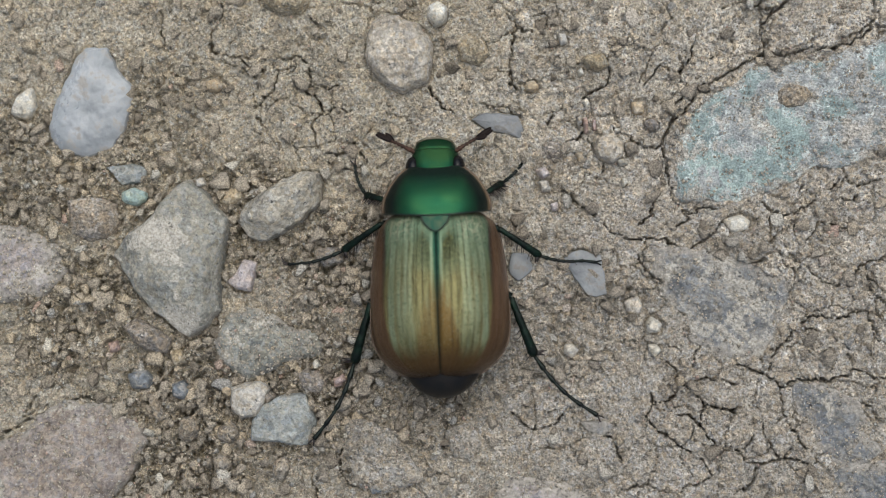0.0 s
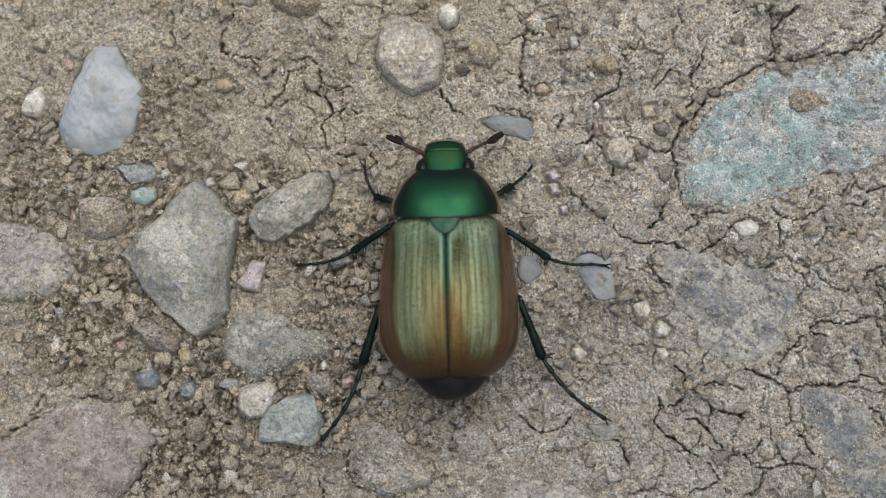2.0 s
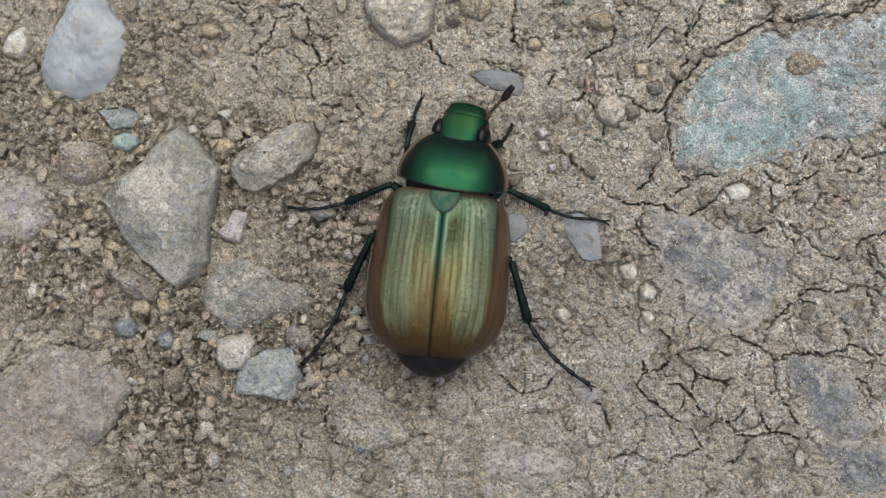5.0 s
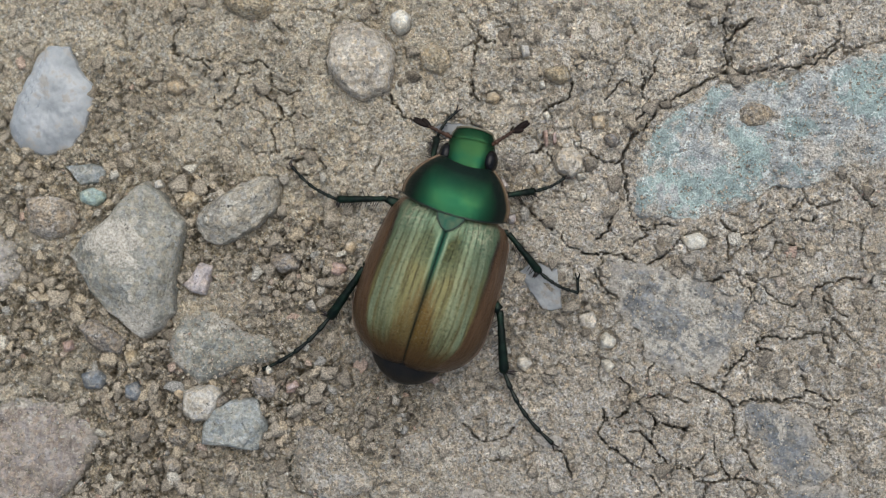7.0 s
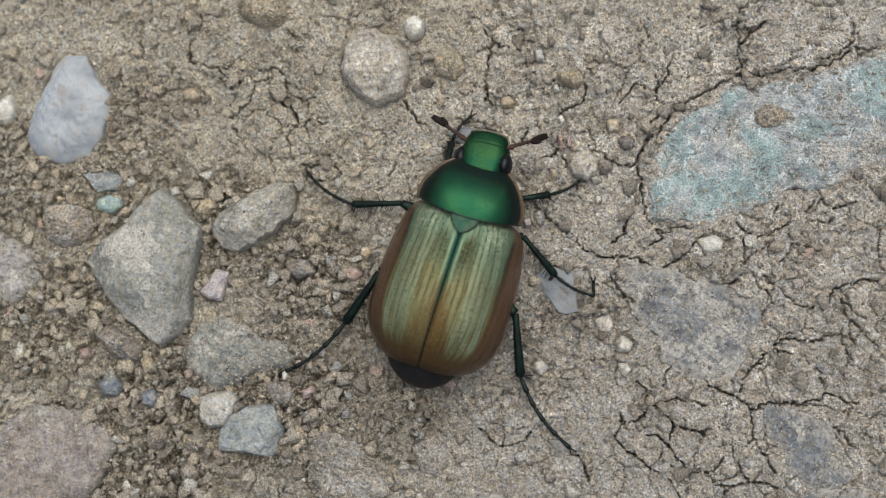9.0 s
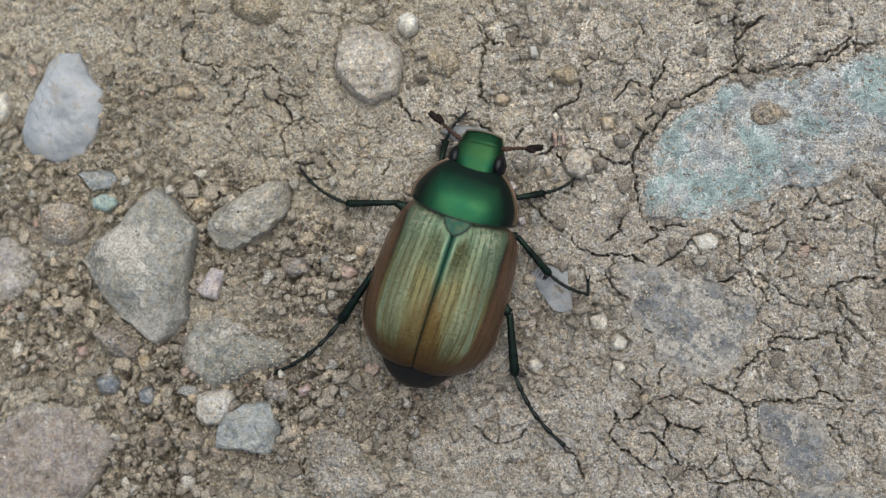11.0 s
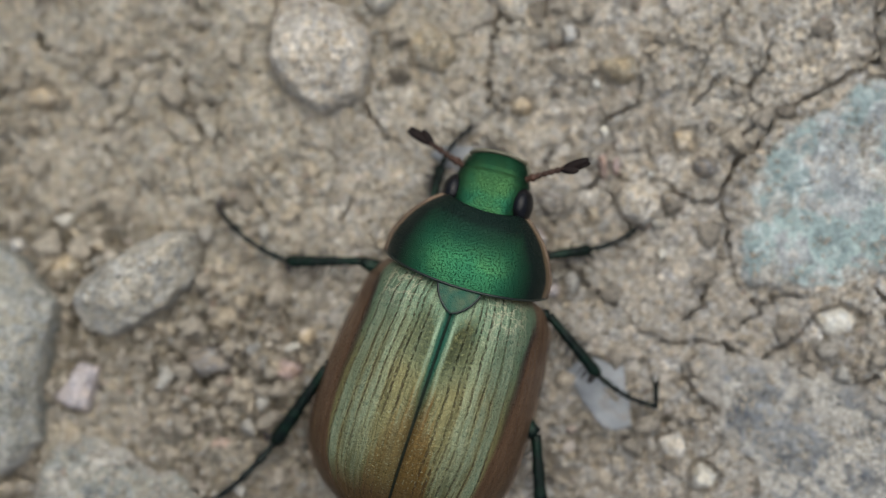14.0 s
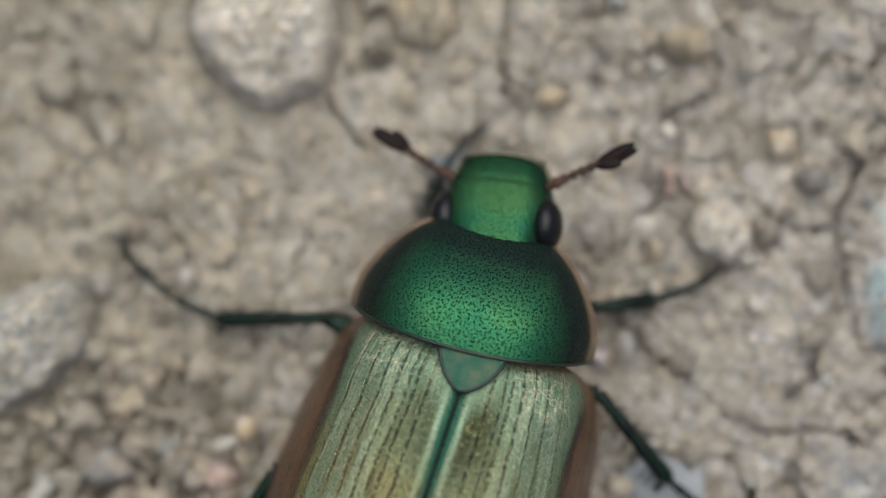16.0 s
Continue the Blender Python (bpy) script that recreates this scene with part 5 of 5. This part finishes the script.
def dome(width, rear, front, top, edge, nu=81, nv=61, power=3.0, bulge=0.66, skirt=0.5):
    """A shell over u (across, -1 to 1) and v (rear to front)."""
    u, v = np.meshgrid(np.linspace(-1, 1, nu), np.linspace(0, 1, nv))
    u = np.sign(u) * (1 - (1 - np.abs(u)) ** 1.3)
    y = rear(u) + (front(u) - rear(u)) * v
    x = u * width(v)
    z = edge(v) + (top(v) - edge(v)) * np.power(np.clip(1 - np.abs(u) ** power, 0, 1), bulge)
    p = np.stack([x, y, z], -1)
    mid = p.mean((0, 1))
    pad = np.pad(p, ((1, 1), (1, 1), (0, 0)), mode="edge")
    ring = np.ones(pad.shape[:2], bool)
    ring[1:-1, 1:-1] = False
    pad[ring, 2] -= skirt
    pad[ring, :2] = pad[ring, :2] * 0.93 + mid[:2] * 0.07
    uu, vv = np.pad((u + 1) / 2, 1, mode="edge"), np.pad(v, 1, mode="edge")
    verts, faces = sheet(pad)
    return (verts, faces), np.stack([uu, vv], -1).reshape(-1, 2), p


def rim_tube(line, radius):
    return tube(line, np.full(len(line), radius), 8)


def pronotum():
    shape, uv, p = dome(lambda v: 1.58 + 1.72 * np.power(1 - v**2.2, 0.85) + 0.05 * np.sin(np.pi * np.clip(v * 2, 0, 1)), lambda u: 0.98 + 0.44 * u**2 + 0.14 * np.abs(u) ** 8, lambda u: 4.12 + 0.30 * u**2,
                        lambda v: 5.42 + 0.08 * np.sin(np.pi * np.clip(v * 1.4, 0, 1)) - 1.22 * v**2.0, lambda v: 2.75 + 0.3 * v, power=2.8, bulge=0.68)
    ob = part("pronotum", shape, green_pronotum, beetle, "metallic green pitted neck shield with brown rim and painted dark reflection", uv)
    for k in (0, -1):
        part("rim", rim_tube(p[:, k], 0.08), rim_straw, ob, "brown side rim")
    part("rear_rim", rim_tube(p[0] + (0, 0.02, 0.0), 0.05), seam_black, ob, "black rear rim")
    return ob


def head():
    ob_origin = np.array([0, 4.1, 3.3])
    shape, uv, p = dome(lambda v: sum(np.interp(v + d, [0, 0.2, 0.40, 0.52, 0.64, 0.78, 0.93, 1.0], [1.38, 1.48, 1.58, 1.60, 1.53, 1.40, 1.27, 1.10]) for d in (-0.04, -0.02, 0, 0.02, 0.04)) / 5, lambda u: 3.6 + 0 * u, lambda u: 6.58 - 0.14 * u**2,
                        lambda v: 4.18 - 0.20 * v - 0.62 * v**2.5 - 0.07 * np.exp(-(((v - 0.75) / 0.025) ** 2)), lambda v: 2.85 - 0.05 * v, nv=81, power=3.4, bulge=0.6)
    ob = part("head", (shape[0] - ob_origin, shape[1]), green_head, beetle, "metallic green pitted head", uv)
    for side in (-1, 1):
        v, f = ball((side * 1.38, 4.68, 3.20), (0.47, 0.74, 0.70), 20, 26)
        part("eye", (v - ob_origin, f), eye_black, ob, "glossy black eye")
        v, f = cone((side * 0.95, 6.1, 2.75), (side * 1.12, 6.62, 2.85), 0.09)
        part("palp", (v - ob_origin, f), antenna_brown, ob, "short brown mouth feeler")
    front = np.concatenate([p[66:80, 0], p[-1], p[66:80, -1][::-1]])
    part("clypeus_rim", rim_tube(front - ob_origin + (0, 0, 0.06), 0.075), lip_grey, ob, "raised grey-brown front lip")
    return ob


def antenna():
    bend = [(0, 0, 0), (0.02, 0.22, 0.04), (0.0, 0.45, 0.06), (0.0, 0.95, 0.05), (0.0, 1.3, 0.02)]
    path = np.stack([np.interp(np.linspace(0, 1.3, 27), [q[1] for q in bend], [q[k] for q in bend]) for k in range(3)], -1)
    radii = 0.06 + 0.045 * np.abs(np.sin(np.linspace(0, 6.5 * np.pi, 27))) + 0.04 * np.exp(-(((path[:, 1] - 0.3) / 0.16) ** 2))
    ob = part("antenna", tube(path * 1.28, radii * 1.25, 10), antenna_brown, beetle, "brown jointed antenna")
    for turn, lift in ((-5, 0.04), (3, -0.03), (21, 0.06)):
        v, f = ball((0, 0.52, 0), (0.15, 0.55, 0.075), 12, 16)
        if turn > 20:
            v = v * (1, 0.62, 1)
        a = radians(turn)
        v = np.stack([v[:, 0] * np.cos(a) + v[:, 1] * np.sin(a), -v[:, 0] * np.sin(a) + v[:, 1] * np.cos(a) + 1.22, v[:, 2] + lift], -1)
        part("lamella", (v * (1.1, 1.15, 1.2) + (0, 0.12, 0), f), club_dark, ob, "dark brown club plate")
    return ob


def tibia_length(kind):
    return {"fore": 1.95, "mid": 3.3, "hind": 4.0}[kind]


CURLS = []


def leg(kind, side):
    """Thigh, shin and foot, each along +y from its joint."""
    long, foot = tibia_length(kind), {"fore": 2.05, "mid": 3.6, "hind": 5.4}[kind]
    curled = kind == "mid" and side > 0
    if curled:
        foot = 2.75
    fat = {"fore": 0.33, "mid": 0.35, "hind": 0.44}[kind]
    y = np.linspace(0, 3.4, 16)
    femur = part("femur", tube(np.stack([0 * y, y, 0.1 * np.sin(y)], -1), fat * (0.55 + 0.75 * np.sin(np.pi * np.clip(y / 3.4, 0.06, 0.94))), 12, 0.7), leg_green, beetle, "black-green thigh")
    y = np.linspace(0, long, 22)
    k = y / long
    broad = fat * (0.47 + 0.30 * k**1.5 + 0.03 * np.sin(k * 22)) * (1 - 0.25 * np.clip((k - 0.93) / 0.07, 0, 1))
    shin_shape, spines = tube(np.stack([0 * y, y, 0.12 * np.sin(np.pi * k)], -1), broad, 12, 0.75), []
    rng = random.Random(kind + str(side))
    count = 12 if kind == "hind" else 18
    for n in range(count):
        q = 0.15 + 0.83 * n / (count - 1)
        d = rng.choice((-side, side, side, side))
        base = (d * fat * (0.3 + 0.35 * q), q * long, 0)
        spines.append(cone(base, (base[0] + d * rng.uniform(0.2, 0.5), base[1] + rng.uniform(0.12, 0.3), rng.uniform(-0.12, 0.1)), 0.034))
    shin = part("tibia", shin_shape, leg_green, beetle, "spiny black-green shin")
    for spine in spines:
        part("spine", spine, spine_brown, shin)
    spur = {"fore": 0.35, "mid": 0.55, "hind": 0.85}[kind]
    for d, reach in ((1.0, 0.25), (0.75, 0.5)):
        part("spur", cone((side * 0.1, long * 0.95, 0.05), (-side * d * spur if kind == "hind" else side * d * spur, long * 0.95 + reach * spur, -0.05), 0.13), spine_brown, shin, "dark brown spur")
    y = np.linspace(0, foot, 46)
    k = y / foot
    joint = np.mod(5 * k * (1.1 - 0.1 * k) * 0.999, 1.0)
    radii = fat * (0.24 + 0.22 * joint**1.6) * (1.0 - 0.2 * k)
    curve = np.stack([side * 0.28 * np.sin(np.pi * k) * foot / 4, y, 0.16 * np.sin(np.pi * k)], -1)
    bristles = []
    for n in range(1, 5):
        q = int(n * 45 / 5)
        for d in (-1, 1):
            bristles.append(cone(curve[q], curve[q] + (d * 0.20, 0.16, -0.04), 0.035))
    tarsus = part("tarsus", tube(curve, radii, 9), leg_black, beetle, "thin black jointed foot")
    for bristle in bristles:
        part("bristle", bristle, spine_brown, tarsus)
    if curled:
        y = np.linspace(0, 0.8, 8)
        pieces = [tube(np.stack([0 * y, y, 0 * y], -1), 0.08 + 0.03 * y, 9)]
        for d in (-1, 1):
            hook = np.array([(0, 0, 0), (d * 0.08, 0.2, 0.06), (d * 0.14, 0.38, -0.02), (d * 0.10, 0.48, -0.12)]) + (0, 0.78, 0)
            pieces.append(tube(hook, [0.065, 0.055, 0.04, 0.01], 7))
        CURLS.append((part("claw_segment", joined(*pieces), leg_black, tarsus, "last foot joint with two dark claws"), curve[-1]))
        return femur, shin, tarsus
    for d in (-1, 1):
        arc = np.array([(0, 0, 0), (d * 0.10, 0.22, 0.06), (d * 0.17, 0.40, -0.02), (d * 0.13, 0.52, -0.16)])
        if kind == "mid":
            arc = np.array([(0, 0, 0), (d * 0.08 - side * 0.12, 0.26, 0.08), (d * 0.12 - side * 0.4, 0.36, 0.08), (d * 0.12 - side * 0.58, 0.16, 0.0)])
        arc = arc + curve[-1]
        part("claw", tube(arc, [0.065, 0.055, 0.04, 0.01], 7), spine_brown, tarsus, "dark hooked claw")
    return femur, shin, tarsus


def scutellum():
    u, v = np.meshgrid(np.linspace(-1, 1, 25), np.linspace(0, 1, 21))
    half = 0.86 * np.power(1 - v**1.9, 0.72) + 0.02
    x, y = u * half, 1.25 - 1.25 * v
    z = 5.28 + 0.05 * (1 - u**2) + 0.26 * v
    top = np.stack([x, y, z], -1)
    pad = np.pad(top, ((0, 1), (1, 1), (0, 0)), mode="edge")
    pad[:, 0, 2] -= 0.3
    pad[:, -1, 2] -= 0.3
    pad[-1, :, 2] -= 0.3
    v_, f = sheet(pad)
    ob = part("scutellum", (v_, f[:, ::-1]), scutellum_green, beetle, "small green scutellum between the wing cases")
    part("scutellum_edge", rim_tube(np.concatenate([top[4:, 0], top[4:, -1][::-1]]) - (0, 0, 0.02), 0.045), seam_black, ob, "black edge")


def abdomen():
    v, f = ball((0, -4.0, 2.2), (3.85, 5.2, 1.5), 24, 40)
    part("abdomen", (v, f), black_shell, beetle, "black underside")
    v, f = ball((0, 2.2, 2.6), (2.6, 2.4, 1.5), 18, 30)
    part("thorax", (v, f), black_shell, beetle, "black underside")
    v, f = ball((0.06, -7.10, 2.10), (2.55, 2.68, 1.6), 30, 40)
    part("pygidium", (v, f), black_shell, beetle, "black rounded tail plate")


for way in (-1, 1):
    elytron(way)
scutellum()
shield = pronotum()
skull = head()
abdomen()
feelers = {way: antenna() for way in (-1, 1)}
LEGS = {(kind, way): leg(kind, way) for kind in ("fore", "mid", "hind") for way in (-1, 1)}
COXA = {"fore": (1.2, 3.0, 1.5), "mid": (1.5, 0.4, 1.4), "hind": (1.6, -2.2, 1.5)}

cam.data.dof.use_dof = True
focus = new("focus_point")
focus.parent = beetle
cam.data.dof.focus_object = focus
cam.data.dof.aperture_fstop = FSTOP


def aim(a, b):
    """The pose of a limb at a whose y axis points to b."""
    a, b = Vector(a), Vector(b)
    y = (b - a).normalized()
    x = y.cross(Vector((0, 0, 1))).normalized()
    z = x.cross(y)
    m = Matrix((x, y, z)).transposed().to_4x4()
    m.translation = a * MM
    return m


def step(kind, way, *rows):
    """Keys one leg: time, knee, ankle and tip of the foot in the beetle's space."""
    femur, shin, tarsus = LEGS[kind, way]
    cx, cy, cz = COXA[kind]
    tracks = [], [], []
    for t, knee, ankle, tip in rows:
        knee, ankle, tip = Vector(knee), Vector(ankle), Vector(tip)
        end = ankle
        knee = end - (end - knee).normalized() * tibia_length(kind)
        tracks[0].append((t, aim(knee, (way * cx, cy, cz))))
        tracks[1].append((t, aim(knee, end)))
        tracks[2].append((t, aim(end, tip)))
    for ob, track in zip((femur, shin, tarsus), tracks):
        walk(ob, track)


def motions():
    def at(x, y, turn, pitch=0):
        return pose(x * MM, y * MM, 0, pitch, 0, turn)

    walk(beetle, [(0.0, at(-6.56, 14.45, 4.2, -7)), (3.2, at(-6.56, 14.45, 4.2, -7)), (5.3, at(-5.22, 13.40, -4.8, -2)), (5.5, at(-4.27, 13.90, -9.3)),
                  (6.0, at(-3.58, 15.00, -14.9)), (6.5, at(-3.27, 15.83, -15.2)), (7.0, at(-3.27, 16.0, -14.6)), (12.0, at(-3.27, 16.0, -14.6)),
                  (14.5, at(-3.20, 16.0, -15.6)), (16.0, at(-3.18, 16.0, -15.6))])
    walk(focus, [(t, pose(0, 2.5 * MM, z * MM)) for t, z in ((0.0, 1.2), (5.3, 1.5), (12.3, 1.5), (13.0, 5.2), (14.0, 5.0), (16.0, 4.8))])
    nod = [(0.0, -10, 0, 0), (3.2, -10, 0, 0), (5.3, -4, -3, -4), (5.5, -4, -4, -4), (6.0, -4, 4, 1), (6.5, -5, 5, 1.5), (7.0, -5, 6, 1.5), (12.0, -4, 4, 1.0),
           (13.3, -4, 3, 1.2), (14.0, -4, 4, 1.6), (14.5, -4, 8, 4.4), (16.0, -4, 8, 4.4)]

    def slide(t):
        return float(np.interp(t, [3.2, 5.3, 5.5, 6.0], [0.0, 0.45, 0.30, 0.0])) * MM

    def shield_pose(t, twist):
        hinge = Matrix.Translation((0, -2.0 * MM, 0))
        return Matrix.Translation((0, slide(t), 0)) @ hinge @ pose(0, 0, 0, 0, 0, twist) @ hinge.inverted()

    def head_pose(t):
        pitch, yaw, twist = (np.interp(t, [n[0] for n in nod], [n[k] for n in nod]) for k in (1, 2, 3))
        roll = np.interp(t, [3.2, 5.3, 5.4, 5.5, 5.6, 5.7, 5.8, 6.0, 6.5], [0, -16, -15, -8, -10, -17, -15, -9, -7])
        return shield_pose(t, twist) @ pose(0, np.interp(t, [3.2, 5.3], [3.86, 4.10]) * MM, 2.95 * MM, pitch, roll, yaw), yaw + twist

    walk(shield, [(n[0], shield_pose(n[0], n[3])) for n in nod])
    walk(skull, [(t, head_pose(t)[0]) for t in sorted({n[0] for n in nod} | {5.4, 5.6, 5.7, 5.8})])
    spread = [(0.0, 62, 62), (3.2, 64, 66), (5.3, 40, 35), (5.4, 62, 70), (5.5, 66, 72), (5.6, 61, 60), (5.7, 45, 38), (5.8, 45, 48), (6.0, 62, 62), (6.5, 80, 47), (7.0, 82, 42), (7.5, 88, 45), (8.0, 80, 50), (8.5, 74, 53),
              (10.8, 68, 72), (11.5, 63, 72), (12.0, 68, 69), (12.5, 69, 66), (13.5, 71, 65), (14.0, 74, 58), (14.5, 91, 46), (15.0, 82, 46), (15.5, 78, 50), (16.0, 76, 50)]
    for way, ob in feelers.items():
        rows = []
        for t, left, right in spread:
            root, turn = head_pose(t)
            tuck = np.interp(t, [3.2, 5.3, 5.4, 5.5, 5.6, 5.7, 5.8, 6.0], [8, -74, -40, 8, 8, -74, -70, 8])
            rows.append((t, root @ pose(way * 1.22 * MM, 1.66 * MM, -0.2 * MM, tuck if way < 0 else 8, 0, (left if way < 0 else -right) - turn)))
        walk(ob, rows)
    for ob, tip in CURLS:
        rows = ((0.0, 0), (3.2, 0), (5.5, 0), (5.8, 50), (6.3, 105), (7.0, 120), (16.0, 120))
        walk(ob, [(t, pose(tip[0] * MM, tip[1] * MM, tip[2] * MM, 0, 0, turn)) for t, turn in rows])
    step("fore", -1,
         (0.0, (-3.16, 2.61, 1.93), (-4.49, 3.18, 1.10), (-5.11, 5.05, 0.97)),
         (3.2, (-3.16, 2.61, 1.93), (-4.49, 3.18, 1.10), (-5.11, 5.05, 0.97)),
         (5.3, (-2.77, 4.52, 1.76), (-2.44, 6.57, 0.93), (-1.93, 9.10, 0.67)),
         (5.4, (-2.10, 4.67, 1.70), (-3.06, 7.00, 0.80), (-3.52, 8.88, 0.45)),
         (5.5, (-2.84, 4.22, 1.60), (-4.20, 5.70, 0.70), (-5.10, 6.46, 0.35)),
         (5.6, (-3.20, 3.20, 1.65), (-3.90, 4.85, 0.75), (-4.90, 6.73, 0.40)),
         (5.7, (-2.83, 3.90, 1.70), (-1.95, 6.25, 0.90), (-1.29, 8.37, 0.60)),
         (5.8, (-2.50, 4.50, 1.70), (-2.87, 6.50, 0.90), (-3.15, 8.45, 0.60)),
         (6.0, (-2.62, 4.22, 1.60), (-4.15, 5.95, 0.70), (-5.25, 7.20, 0.35)),
         (6.3, (-1.90, 4.80, 1.60), (-1.95, 6.50, 0.75), (-1.61, 8.24, 0.40)),
         (6.5, (-2.18, 4.20, 1.60), (-2.52, 5.89, 0.70), (-2.24, 7.78, 0.35)),
         (7.0, (-2.34, 3.88, 1.60), (-2.58, 5.43, 0.70), (-1.99, 7.31, 0.35)),
         (16.0, (-2.34, 3.88, 1.60), (-2.58, 5.43, 0.70), (-1.99, 7.31, 0.35)))
    step("fore", 1,
         (0.0, (3.13, 2.87, 1.96), (4.14, 3.63, 1.15), (5.22, 4.76, 0.94)),
         (3.2, (3.13, 2.87, 1.96), (4.14, 3.63, 1.15), (5.22, 4.76, 0.94)),
         (5.3, (2.18, 4.73, 1.77), (2.89, 5.04, 0.88), (2.95, 6.36, 0.57)),
         (5.4, (2.20, 4.60, 1.60), (3.35, 4.74, 0.80), (2.60, 5.25, 0.40)),
         (5.5, (2.20, 4.50, 1.60), (3.05, 4.60, 0.75), (2.00, 5.32, 0.40)),
         (5.8, (2.20, 4.27, 1.60), (2.90, 4.45, 0.75), (1.75, 5.60, 0.40)),
         (6.0, (2.46, 4.41, 1.60), (4.31, 5.68, 0.70), (5.64, 6.86, 0.35)),
         (6.5, (2.76, 3.75, 1.60), (4.26, 4.67, 0.70), (5.70, 5.96, 0.35)),
         (7.0, (2.70, 3.32, 1.60), (4.28, 4.17, 0.70), (5.81, 5.59, 0.35)),
         (16.0, (2.70, 3.32, 1.60), (4.28, 4.17, 0.70), (5.81, 5.59, 0.35)))
    step("mid", -1,
         (0.0, (-3.79, 0.92, 2.13), (-6.03, -0.29, 0.87), (-9.83, -0.99, 0.23)),
         (3.2, (-3.79, 0.92, 2.13), (-6.03, -0.29, 0.87), (-9.83, -0.99, 0.23)),
         (5.3, (-3.28, 2.07, 2.07), (-6.26, 0.72, 0.93), (-10.49, 0.02, 0.35)),
         (5.5, (-3.39, 2.63, 2.00), (-5.83, 3.26, 0.90), (-9.53, 3.70, 0.35)),
         (6.0, (-3.52, 1.53, 2.00), (-7.11, 0.46, 0.90), (-10.37, 1.81, 0.35)),
         (6.5, (-3.66, 1.15, 2.00), (-7.09, 0.01, 0.90), (-10.36, 1.00, 0.35)),
         (7.0, (-3.49, 1.02, 2.00), (-7.29, -0.24, 0.90), (-10.37, 0.70, 0.35)),
         (16.0, (-3.49, 1.02, 2.00), (-7.29, -0.24, 0.90), (-10.37, 0.70, 0.35)))
    step("mid", 1,
         (0.0, (4.08, 0.39, 2.06), (6.32, -1.03, 0.78), (10.33, -1.54, 0.16)),
         (3.2, (4.08, 0.39, 2.06), (6.32, -1.03, 0.78), (10.33, -1.54, 0.16)),
         (5.3, (3.45, 2.15, 2.08), (6.19, 1.33, 0.95), (9.84, 1.02, 0.39)),
         (5.5, (3.52, 1.78, 2.00), (6.08, 0.86, 0.90), (9.29, 0.94, 0.35)),
         (6.0, (3.54, 1.71, 2.00), (6.13, 0.41, 0.90), (9.01, 0.41, 0.35)),
         (6.5, (3.58, 1.40, 2.00), (6.08, -0.14, 0.90), (9.14, -0.60, 0.35)),
         (7.0, (3.60, 1.09, 2.00), (6.19, -0.55, 0.90), (9.02, -1.02, 0.35)),
         (16.0, (3.60, 1.09, 2.00), (6.19, -0.55, 0.90), (9.02, -1.02, 0.35)))
    step("hind", -1,
         (0.0, (-4.37, -4.03, 1.52), (-5.51, -7.28, 0.25), (-8.27, -12.03, -0.50)),
         (3.2, (-4.37, -4.03, 1.52), (-5.51, -7.28, 0.25), (-8.27, -12.03, -0.50)),
         (5.3, (-4.34, -1.60, 1.95), (-5.62, -4.87, 0.73), (-8.01, -9.97, 0.00)),
         (5.5, (-4.31, -3.98, 2.00), (-4.80, -6.47, 0.90), (-8.05, -11.27, 0.35)),
         (6.0, (-4.32, -2.44, 2.00), (-5.62, -5.83, 0.90), (-8.50, -10.78, 0.35)),
         (6.5, (-4.35, -3.80, 2.00), (-5.25, -7.28, 0.90), (-8.29, -11.72, 0.35)),
         (7.0, (-4.27, -3.91, 2.00), (-5.38, -7.41, 0.90), (-8.33, -11.79, 0.35)),
         (16.0, (-4.27, -3.91, 2.00), (-5.38, -7.41, 0.90), (-8.33, -11.79, 0.35)))
    step("hind", 1,
         (0.0, (4.43, -3.79, 1.55), (5.74, -7.21, 0.25), (9.64, -11.10, -0.45)),
         (3.2, (4.43, -3.79, 1.55), (5.74, -7.21, 0.25), (9.64, -11.10, -0.45)),
         (5.3, (4.33, -2.18, 1.93), (5.73, -5.74, 0.70), (9.96, -8.87, 0.04)),
         (5.5, (4.26, -2.33, 2.00), (5.83, -6.31, 0.90), (9.92, -8.90, 0.35)),
         (6.0, (4.29, -2.65, 2.00), (6.23, -6.43, 0.90), (10.27, -9.08, 0.35)),
         (6.5, (4.13, -2.96, 2.00), (5.95, -6.99, 0.90), (10.21, -9.86, 0.35)),
         (7.0, (4.29, -2.87, 2.00), (6.06, -7.17, 0.90), (10.14, -10.29, 0.35)),
         (16.0, (4.29, -2.87, 2.00), (6.06, -7.17, 0.90), (10.14, -10.29, 0.35)))


motions()
